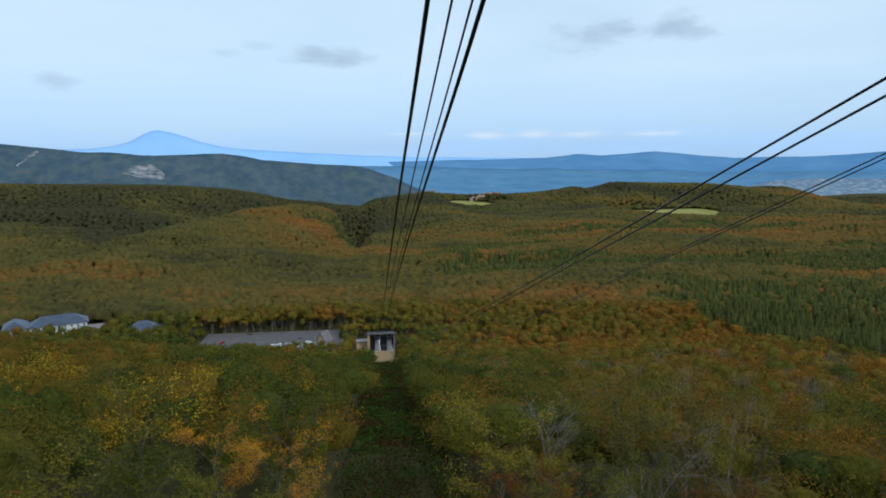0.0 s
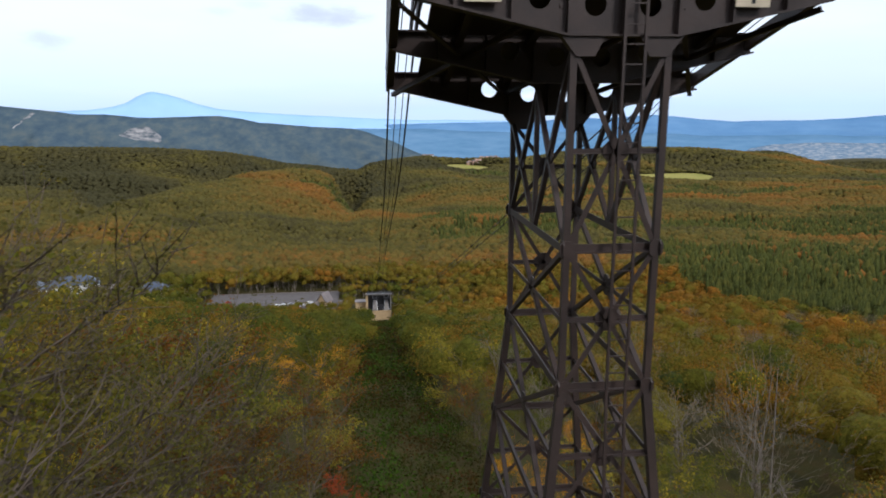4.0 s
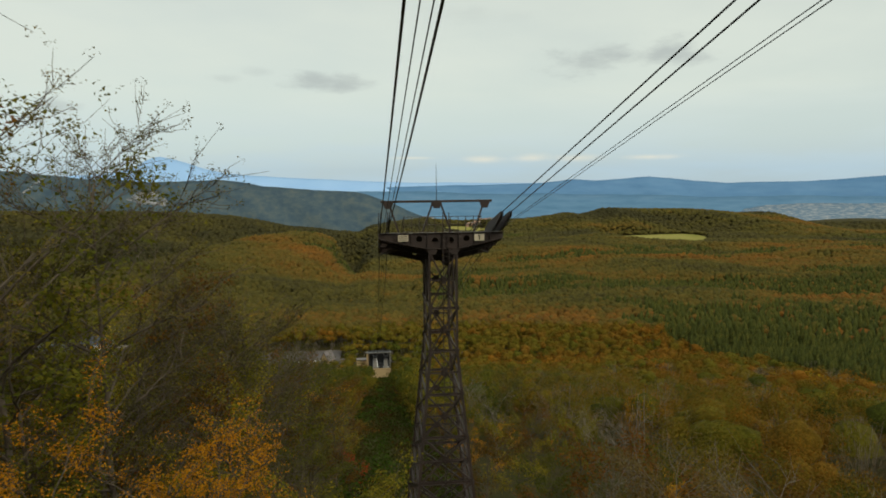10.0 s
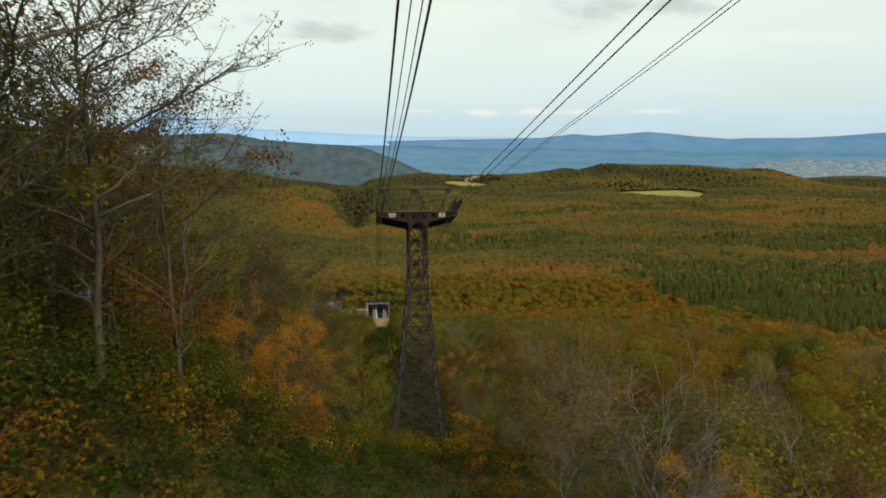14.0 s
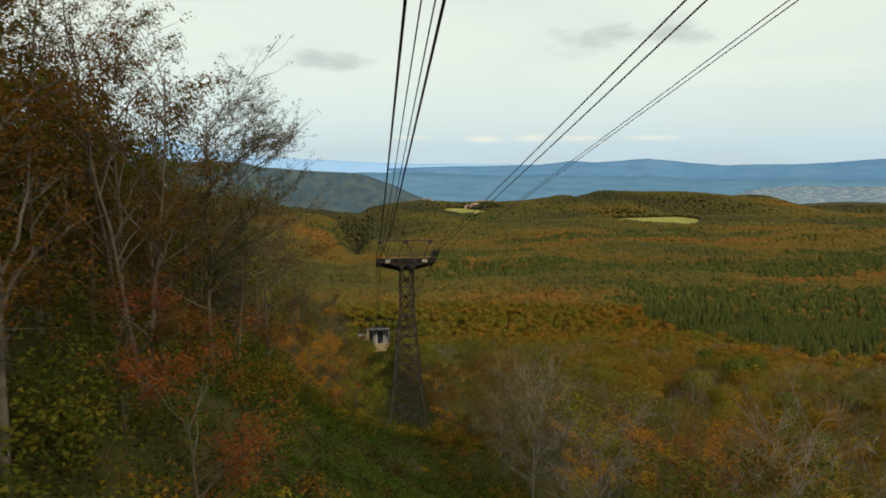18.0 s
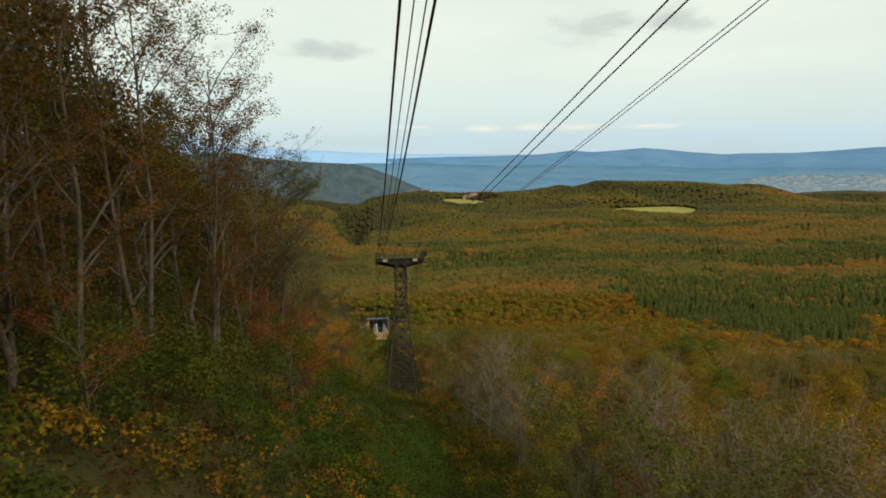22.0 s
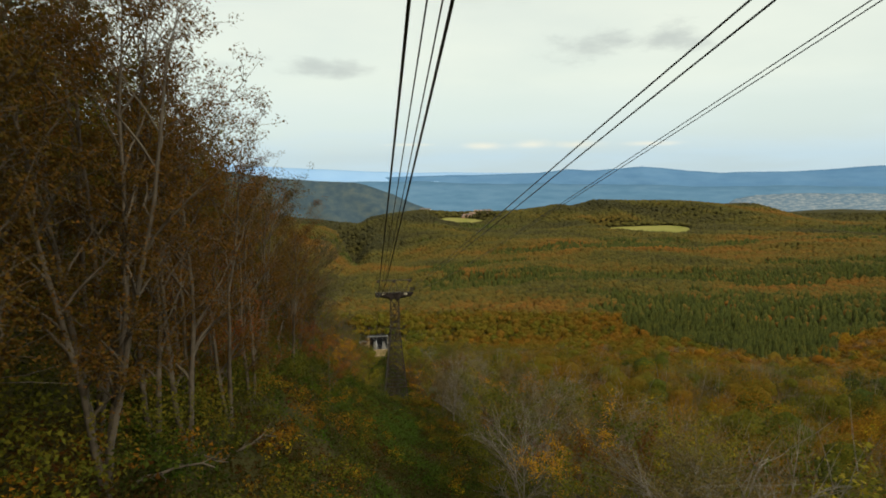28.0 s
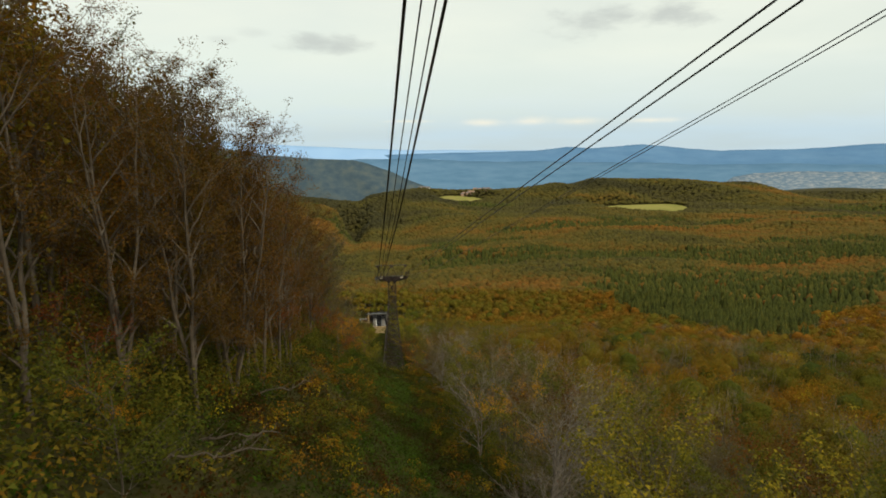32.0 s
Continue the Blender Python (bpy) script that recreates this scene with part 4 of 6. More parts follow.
def far_woods():
    rng = np.random.RandomState(5)
    p = scatter(700, 2750, 6.9, 0.0062, rng, 38.5)
    keep = ~open_land(p[:, 0], p[:, 1])
    p = p[keep]
    n = len(p)
    z = height(p[:, 0], p[:, 1])
    con = conifer_patch(p[:, 0], p[:, 1]) & (rng.rand(n) < 0.88)
    w = p[:, 2] * rng.uniform(0.5, 0.82, n)
    hgt = rng.uniform(3.2, 5.8, n) * np.where(con, 1.5, 1.0)
    out = {}
    for name, sel, label in (("autumn_woods", ~con, "far autumn beech woods in brown, rust and olive"), ("conifer_woods", con, "dark green patches of far conifers")):
        q, k = p[sel], sel.sum()
        tmpl = ICO_V[None] * rng.uniform(0.75, 1.2, (k, len(ICO_V), 1))
        ang = rng.uniform(0, 6.28, k)
        c, s = np.cos(ang)[:, None], np.sin(ang)[:, None]
        X, Y = tmpl[..., 0] * c - tmpl[..., 1] * s, tmpl[..., 0] * s + tmpl[..., 1] * c
        Z = tmpl[..., 2]
        ww = w[sel][:, None]
        if name == "conifer_woods":
            taper = np.clip(0.75 - 0.55 * Z, 0.08, 1.2)
            X, Y, ww = X * taper, Y * taper, ww * 0.75
        v = np.stack([q[:, 0:1] + X * ww, q[:, 1:2] + Y * ww, z[sel][:, None] + 5.5 + Z * hgt[sel][:, None]], -1)
        f = TOP_F[None] + (np.arange(k) * len(ICO_V))[:, None, None]
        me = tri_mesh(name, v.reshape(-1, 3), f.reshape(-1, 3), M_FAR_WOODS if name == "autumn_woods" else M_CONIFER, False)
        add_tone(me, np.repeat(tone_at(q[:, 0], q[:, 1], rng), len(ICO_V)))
        ob = new(name, me)
        tagged(ob, label, "woods", kind="stuff")


def conifer_material():
    m, k = material("conifer_needles")
    g = k.add("ShaderNodeNewGeometry")
    v = k.math("ADD", k.math("MULTIPLY", g.outputs["Random Per Island"], 0.6), k.math("MULTIPLY", k.noise(g.outputs["Position"], 0.02), 0.5))
    col = k.ramp(v, [(0.1, (0.034, 0.043, 0.011)), (0.55, (0.053, 0.061, 0.013)), (0.9, (0.084, 0.080, 0.016))])
    surface(k, col, 0.9, bump=k.noise(g.outputs["Position"], 1.5), bump_dist=0.8, spec=0.1)
    return m


M_CONIFER = conifer_material()
far_woods()


def tuft_arrays(centers, radii, rng, per, size, corners=4):
    """Leaf sprays: bent four-cornered blades spread through ellipsoids. centers (n,3), radii (n,3), per: sprays for each."""
    n = len(centers)
    d = rng.normal(size=(n, per, 3))
    d /= np.linalg.norm(d, axis=-1, keepdims=True)
    d[..., 2] = np.abs(d[..., 2]) * np.where(rng.rand(n, per) < 0.8, 1, -0.6)
    rad = rng.uniform(0.55, 1.08, (n, per, 1))
    c = centers[:, None] + d * rad * radii[:, None]
    s = size[:, None, None] * rng.uniform(0.6, 1.4, (n, per, 1))
    a = rng.normal(size=(n, per, 3))
    nrm = d * 0.8 + rng.normal(size=(n, per, 3)) * 0.45 + np.array([0, 0, 0.5])
    nrm /= np.linalg.norm(nrm, axis=-1, keepdims=True)
    u = np.cross(a, nrm)
    u /= np.linalg.norm(u, axis=-1, keepdims=True) + 1e-9
    w = np.cross(nrm, u)
    k = rng.uniform(0.5, 1.0, (n, per, 1))
    if corners == 3:
        v = np.stack([c - u * s, c + w * s * k * 1.3, c + u * s * 0.9 - w * s * 0.5], 2).reshape(-1, 3)
        return v, np.arange(len(v)).reshape(-1, 3)
    v = np.stack([c - u * s, c + w * s * k - nrm * s * 0.2, c + u * s, c - w * s * k * 0.8 + nrm * s * 0.15], 2).reshape(-1, 3)
    i = np.arange(n * per)[:, None] * 4
    f = np.concatenate([i + np.array([[0, 1, 2]]), i + np.array([[0, 2, 3]])])
    return v, f


# ---- single trees ----


def grow(seed, tall, spread, limbs, twig_len, lean=0.0, forks=1, low=0.25, sub=5, tw_n=3, steep=0.0):
    """Branch lines of a broad-leaved tree: list of (points, radii), and the tips of its twigs."""
    rng = np.random.RandomState(seed)
    lines, tips = [], []
    for s in range(forks):
        n = 9
        z = np.linspace(0, tall * rng.uniform(0.85, 1.0), n)
        off = np.cumsum(rng.normal(0, 0.035 * tall / n * 2, (n, 2)), 0)
        off += np.outer(z / tall, rng.normal(0, 1, 2)) * (lean + 0.07 * (forks > 1)) * tall
        off -= off[0]
        trunk = np.concatenate([off, z[:, None]], 1)
        r0 = (0.0075 * tall + 0.02) * (0.85 if forks > 1 else 1.0)
        lines.append((trunk, r0 * (1 - 0.93 * z / z[-1]) + 0.012, 6))
        tips.append(trunk[-1])
        for i in range(limbs):
            h = low + (0.97 - low) * (i + rng.rand()) / limbs
            base = np.array([np.interp(h * z[-1], z, trunk[:, j]) for j in range(3)])
            ang = rng.uniform(0, 6.28)
            reach = spread * (0.35 + 0.75 * math.sin(math.pi * min(1.0, (1 - h) * 0.85 + 0.18))) * rng.uniform(0.7, 1.15)
            rise = rng.uniform(0.45, 1.0) + 0.7 * h + steep
            m = 6
            t = np.linspace(0, 1, m)
            d = np.array([math.cos(ang), math.sin(ang), 0])
            side = np.array([-d[1], d[0], 0])
            limb = base + np.outer(t, d) * reach + np.outer(t ** 0.8, [0, 0, 1]) * reach * rise * 0.75 + np.outer(np.cumsum(rng.normal(0, 0.06, m)), side) * reach
            limb[0] = base
            rl = r0 * (1 - 0.9 * h) * 0.55 + 0.012
            lines.append((limb, rl * (1 - 0.85 * t) + 0.006, 4))
            tips.append(limb[-1])
            for j in range(sub):
                u = 0.3 + 0.7 * (j + rng.rand()) / sub
                b2 = np.array([np.interp(u, t, limb[:, q]) for q in range(3)])
                a2 = ang + rng.choice([-1, 1]) * rng.uniform(0.4, 1.1)
                l2 = reach * rng.uniform(0.25, 0.5)
                d2 = np.array([math.cos(a2), math.sin(a2), rng.uniform(0.25, 1.1)])
                tt = np.linspace(0, 1, 4)
                br = b2 + np.outer(tt, d2) * l2 + np.concatenate([[[0, 0, 0]], np.cumsum(rng.normal(0, 0.05 * l2, (3, 3)), 0)])
                lines.append((br, rl * 0.4 * (1 - 0.8 * tt) + 0.005, 3))
                tips.append(br[-1])
                for q in range(tw_n):
                    b3 = br[rng.randint(1, 4)]
                    d3 = d2 + rng.normal(0, 0.6, 3)
                    l3 = twig_len * rng.uniform(0.6, 1.3)
                    tw = np.stack([b3, b3 + d3 * l3 * 0.5 + rng.normal(0, 0.06, 3), b3 + d3 * l3])
                    lines.append((tw, np.array([0.015, 0.011, 0.006]), 3))
                    tips.append(tw[-1])
                    tips.append((tw[0] + tw[1]) / 2)
    return lines, np.array(tips)


def tree_mesh(lines):
    V, T, off = [], [], 0
    for pts, rad, sides in lines:
        v, q = rod_mesh(pts, rad, sides)
        V.append(v)
        T.append(np.concatenate([q[:, [0, 1, 2]], q[:, [0, 2, 3]]]) + off)
        off += len(v)
    return np.concatenate(V), np.concatenate(T)


def leaf_mesh(tips, rng, share, per, size, clump):
    t = tips[rng.rand(len(tips)) < share]
    return tuft_arrays(t, np.full((len(t), 3), clump), rng, per, np.full(len(t), size), 3)


def make_tree(name, label, seed, tall, spread, limbs, share, per, size, clump, bark, leaf, forks=1, twig=0.7, low=0.25, lean=0.03, sub=5, tw_n=3, steep=0.0):
    """One tree, at the world's origin: an Empty at its foot with trunk and crown."""
    rng = np.random.RandomState(seed + 100)
    lines, tips = grow(seed, tall, spread, limbs, twig, lean, forks, low, sub, tw_n, steep)
    t = thing(name, label, "tree")
    v, f = tree_mesh(lines)
    shared("trunk", tri_mesh("trunk", v, f, bark, True), t)
    v, f = leaf_mesh(tips, rng, share, per, size, clump)
    shared("crown", tri_mesh("crown", v, f, leaf), t)
    return t


GROUND_SINK = 0.25


def place(tree, x, y, turn, size, tilt=0.0):
    z = float(height(x, y)) - GROUND_SINK
    return copy_thing(tree, Matrix.Translation((x, y, z)) @ pose(0, 0, 0, tilt, 0, turn) @ Matrix.Scale(size, 4))


LEAVES = [M_LEAF_BROWN, M_LEAF_OLIVE, M_LEAF_GREEN]
KINDS = {
    "beech": [make_tree("beech_tree", "tall grey beech with thin russet autumn leaves", 11 + i, 18, 2.3, 13, 1.0, 24, 0.056, 0.42, M_BARK, M_LEAF_BROWN, forks=2 + i % 2, low=0.16, sub=4, tw_n=2, twig=0.8, steep=0.55) for i in range(4)],
    "full": [make_tree("autumn_tree", "broad tree with dense olive and brown leaves", 31 + i, 14.5, 3.6, 13, 1.0, 20, 0.082, 0.6, M_BARK, LEAVES[i], low=0.12, sub=4, tw_n=2) for i in range(3)],
    "low": [make_tree("autumn_tree", "rounded tree with dense olive and brown leaves", 41 + i, 9, 3.6, 11, 1.0, 19, 0.098, 0.65, M_BARK, LEAVES[i % 2], low=0.16, sub=4, tw_n=2) for i in range(3)],
    "green": [make_tree("green_tree", "rounded tree with still green and olive leaves", 51 + i, 9, 3.5, 11, 1.0, 19, 0.098, 0.65, M_BARK, M_LEAF_GREEN, low=0.14, sub=4, tw_n=2) for i in range(3)],
    "yellow": [make_tree("yellow_maple", "small tree with bright orange yellow leaves", 71 + i, 8.5, 2.6, 8, 1.0, 26, 0.046, 0.4, M_BARK, M_LEAF_YELLOW, low=0.2, sub=4) for i in range(2)],
    "rust": [make_tree("rust_maple", "small tree with rust red autumn leaves", 85, 6, 2.2, 8, 1.0, 20, 0.06, 0.45, M_BARK, M_LEAF_RUST, low=0.1, sub=4, tw_n=2)],
    "red": [make_tree("red_maple", "small tree with crimson autumn leaves", 81, 6, 2.2, 8, 1.0, 18, 0.07, 0.45, M_BARK, M_LEAF_RED, low=0.1, sub=4, tw_n=2)],
    "bare": [make_tree("bare_birch", "leafless pale birch with fine bare twigs", 91 + i, 10, 2.6, 10, 0.12, 4, 0.05, 0.35, M_BIRCH, M_LEAF_BROWN, forks=2, sub=5, tw_n=3, twig=0.9, steep=0.4) for i in range(2)],
    "dry": [make_tree("half_bare_tree", "half bare tree with pale stems and dry tan leaves", 121 + i, 10, 2.9, 11, 0.9, 9, 0.075, 0.55, M_BIRCH, M_LEAF_TAN, forks=2, sub=5, tw_n=3, twig=0.9, low=0.3, steep=0.3) for i in range(2)],
    "spread": [make_tree("spreading_tree", "half bare spreading tree with long level branches and few dark leaves", 111 + i, 16, 3.4, 24, 0.9, 9, 0.045, 0.22, M_BARK, M_LEAF_OLIVE, twig=0.8, low=0.22, sub=8, tw_n=4, steep=-0.35) for i in range(2)],
    "thin": [make_tree("thin_tree", "half bare tree with fine dark branches", 101 + i, 16, 3.5, 16, 0.8, 12, 0.042, 0.25, M_BARK, M_LEAF_OLIVE, twig=0.9, low=0.25, tw_n=2) for i in range(3)],
}

# trees that stand out, by kind: x, y, size
NAMED = [
    ("green", -5.6, -9.5, 0.55), ("green", 5.0, -9.0, 0.5), ("yellow", 3.6, -12.5, 0.5), ("green", -3.4, -13.5, 0.45), ("low", 6.0, -3.0, 0.7), ("green", -6.4, -3.0, 0.7), ("green", 9.8, 5.0, 0.75),
    ("spread", -14.8, -17.0, 1.17), ("spread", -16.6, -14.0, 1.05), ("full", -16.8, -21.5, 1.15), ("full", -15.8, -10.0, 1.05), ("full", -14.6, -2.0, 1.0), ("spread", -18.0, 8.0, 1.2), ("spread", -11.8, 11.5, 0.95), ("spread", -20.0, -3.0, 1.05), ("spread", -13.4, -5.5, 1.1), ("spread", -16.5, 3.5, 1.2), ("full", -12.6, 7.0, 1.05), ("full", -19.5, 12.0, 1.2), ("full", -14.8, 14.0, 1.1), ("full", -24.0, 4.0, 1.2), ("full", -9.4, -1.0, 0.7), ("spread", -13.8, 2.2, 1.25), ("thin", -10.8, 17.5, 0.82), ("thin", -15.2, -29.0, 0.9), ("spread", -13.2, -44.5, 1.05), ("spread", -13.6, -51.0, 1.0), ("spread", -15.8, -36.0, 0.78),
    ("beech", -14.65, -76.3, 1.03), ("beech", -12.4, -73.2, 0.92), ("beech", -11.7, -112.0, 0.92), ("beech", -11.6, -105.0, 0.86), ("beech", -11.9, -119.5, 0.84), ("beech", -11.8, -98.5, 0.8), ("beech", -12.2, -126.0, 0.8), ("beech", -13.4, -62.0, 0.85), ("beech", -15.6, -57.0, 0.93), ("beech", -14.2, -84.5, 0.89), ("beech", -12.6, -94.3, 0.78), ("beech", -14.0, -89.0, 0.79), ("beech", -14.2, -100.0, 0.79),
    ("beech", -13.2, -106.5, 0.82), ("beech", -12.4, -113.6, 0.83), ("beech", -13.0, -117.1, 0.89), ("beech", -15.0, -119.4, 0.85), ("beech", -14.3, -123.2, 0.83), ("beech", -14.0, -129.0, 0.79), ("beech", -14.6, -135.0, 0.77), ("beech", -14.2, -141.0, 0.75),
    ("yellow", -9.2, -22.7, 0.85), ("yellow", -10.6, -26.2, 0.78), ("yellow", -11.6, -29.5, 0.71), ("yellow", -10.8, -20.5, 0.68), ("red", -6.85, 27.7, 0.55), ("rust", -9.0, -70.7, 0.8), ("rust", -12.6, -66.0, 0.7),
    ("rust", -8.4, -34.0, 0.6), ("rust", -12.8, -103.0, 0.95), ("rust", -14.5, -131.0, 0.6), ("rust", -12.5, -54.0, 0.7), ("rust", -12.2, -88.5, 0.6), ("green", -11.0, -138.0, 0.45), ("yellow", -12.6, -134.5, 0.34), ("green", -6.2, -15.0, 0.75),
    ("yellow", 8.4, -100.3, 1.02), ("green", 6.4, -90.5, 0.8), ("green", 9.2, -83.0, 0.9), ("green", 7.2, -108.0, 0.75), ("green", 7.4, -74.0, 0.8), ("yellow", 13.9, -52.0, 1.24), ("yellow", 12.5, -42.0, 0.84), ("yellow", 12.0, 62.0, 0.68), ("yellow", -16.0, 38.0, 0.7), ("green", 13.0, 428.0, 1.0), ("yellow", 8.5, 78.0, 0.76), ("rust", 19.5, -47.0, 1.33), ("rust", 14.5, -64.0, 1.24),
    ("bare", 5.1, -122.8, 0.93), ("bare", 5.9, -95.9, 0.9), ("bare", 11.6, -77.0, 0.9), ("bare", 18.9, -56.2, 1.09), ("bare", 16.6, 11.0, 0.78), ("bare", 11.0, -134.0, 0.78), ("dry", 15.0, -70.0, 0.98), ("dry", 10.5, -86.0, 0.93), ("dry", 9.0, -112.0, 0.9), ("bare", 7.4, -117.0, 0.78),
    ("full", -17.0, -20.0, 0.85), ("full", -18.5, -27.0, 0.89), ("full", -19.0, -14.0, 0.85), ("full", -17.0, -34.0, 0.94), ("full", -16.0, -6.0, 0.77), ("full", -18.0, 2.0, 0.77), ("full", -22.0, -22.0, 1.02), ("full", -9.8, 4.6, 0.68), ("full", -10.5, 13.0, 0.81), ("full", -8.6, 22.0, 0.85), ("full", -14.6, -48.0, 0.85), ("full", -15.0, -53.5, 0.94), ("full", -15.8, -66.0, 0.94), ("full", -16.5, -72.0, 0.98),
]
TALL = {"beech": 18, "full": 14.5, "low": 9, "green": 9, "yellow": 8.5, "rust": 6, "red": 6, "bare": 10, "dry": 10, "thin": 16, "spread": 16}



def near_trees():
    rng = random.Random(7)
    done = []
    for kind, x, y, size in NAMED:
        done.append((x, y))
        place(rng.choice(KINDS[kind]), x, y, rng.uniform(0, 360), size)

    def free(x, y, gap):
        return all((x - a) ** 2 + (y - b) ** 2 > gap * gap for a, b in done)

    for i in range(9000):
        x, y = rng.uniform(-27, 27), rng.uniform(-150, 70)
        if open_land(x, y) or (abs(x) < 6.5 and abs(y) < 8) or not free(x, y, 4.3 if x < 0 and y < 0 else 5.0 if y < 0 else 6.2):
            continue
        if x > 10 + (y + 158) * 0.8 or x < -14 - (y + 158) * 0.9 or (y > 5 and abs(x) > 20 + y * 0.2):
            continue
        done.append((x, y))
        r = rng.random()
        if x < 0 and y < -8:
            kind = ("beech" if r < (0.6 if y < -75 else 0.25) else "full" if r < 0.85 else "thin" if r < 0.92 else "green") if x > -19 else ("full" if r < 0.6 else "beech")
        elif y < -8:
            kind = "low" if r < 0.24 else "dry" if r < 0.42 else "bare" if r < 0.51 else "green" if r < 0.94 else "yellow"
        elif x < -7 and y < 55:
            kind = "full" if r < 0.2 else ("bare" if y < 3 else "green") if r < 0.4 else "low" if r < 0.5 else "green" if r < 0.94 else "yellow"
        else:
            kind = "low" if r < 0.42 else "green" if r < 0.86 else "bare" if r < 0.94 else "yellow"
        size = rng.uniform(0.8, 1.1) * (1.12 if x < -7 and kind in ("low", "green") else 1.0) * (1.15 if y > 60 else 0.8 if y > 2 else 1.0)
        if x < 0 and y < -8:
            size = rng.uniform(0.8, 1.0) * float(np.interp(y, [-150, -100, -76, -60, -45, -30, -10], [14.5, 16.5, 18, 14.5, 15, 12.5, 11])) / TALL[kind] * (1.0 if TALL[kind] > 12 else 0.6)
        elif y < -8:
            size = rng.uniform(0.72, 1.05)
        pick = KINDS[kind][1:2] if kind == "full" and -108 < y < -78 else KINDS[kind][:1] if kind == "full" and y < -80 else KINDS[kind]
        place(rng.choice(pick), x, y, rng.uniform(0, 360), size)
    return done


STANDING = near_trees()
for kind in KINDS.values():
    for t in kind:
        for o in list(t.children) + [t]:
            bpy.data.objects.remove(o)


def clump_crowns(c, rad, rng, clumps, per, size, tone, corners=4):
    """Crowns built of rounded clumps of leaf sprays over a dome."""
    n = len(c)
    d = rng.normal(size=(n, clumps, 3))
    d[..., 2] = np.abs(d[..., 2]) * np.where(rng.rand(n, clumps) < 0.8, 1, -0.5)
    d /= np.linalg.norm(d, axis=-1, keepdims=True)
    cc = c[:, None] + d * rad[:, None] * rng.uniform(0.5, 0.8, (n, clumps, 1))
    cr = rad[:, None] * rng.uniform(0.30, 0.48, (n, clumps, 1)) * np.array([1, 1, 0.8])
    v, f = tuft_arrays(cc.reshape(-1, 3), cr.reshape(-1, 3), rng, per, np.repeat(size, clumps), corners)
    tt = tone[:, None] + rng.normal(0, 0.075, (n, clumps))
    return v, f, np.repeat(np.clip(tt, 0.0, 1.0).ravel(), per * corners)


def firs(p, rng):
    """The near edge of the planted conifers: pointed crowns of drooping tiers."""
    p = np.repeat(p, 2, 0)
    p[:, :2] += rng.uniform(-2.6, 2.6, (len(p), 2))
    z, tall = height(p[:, 0], p[:, 1]), rng.uniform(10.5, 15.0, len(p))
    V, F, tiers, sides = [], [], 5, 7
    ang = np.arange(sides) * 2 * np.pi / sides
    for j in range(tiers):
        u = j / tiers
        r = (2.5 * (1 - u) + 0.25) * tall / 13
        rr = r[:, None] * rng.uniform(0.65, 1.25, (len(p), sides))
        ring = np.stack([p[:, 0:1] + np.cos(ang + j) * rr, p[:, 1:2] + np.sin(ang + j) * rr, (z + tall * (0.14 + 0.8 * u))[:, None] + rng.uniform(-0.4, 0.4, rr.shape)], -1)
        top = np.stack([p[:, 0], p[:, 1], z + tall * np.minimum(1.0, 0.14 + 0.8 * u + 0.34)], -1)
        v = np.concatenate([ring, top[:, None]], 1)
        i = np.arange(sides)
        f = np.stack([i, (i + 1) % sides, np.full(sides, sides)], -1)[None] + (np.arange(len(p)) * (sides + 1))[:, None, None] + j * len(p) * (sides + 1)
        V.append(v.reshape(-1, 3)), F.append(f.reshape(-1, 3))
    tagged(new("fir_stand", tri_mesh("fir_stand", np.concatenate(V), np.concatenate(F), M_CONIFER)), "stand of dark green planted conifers", "woods", kind="stuff")


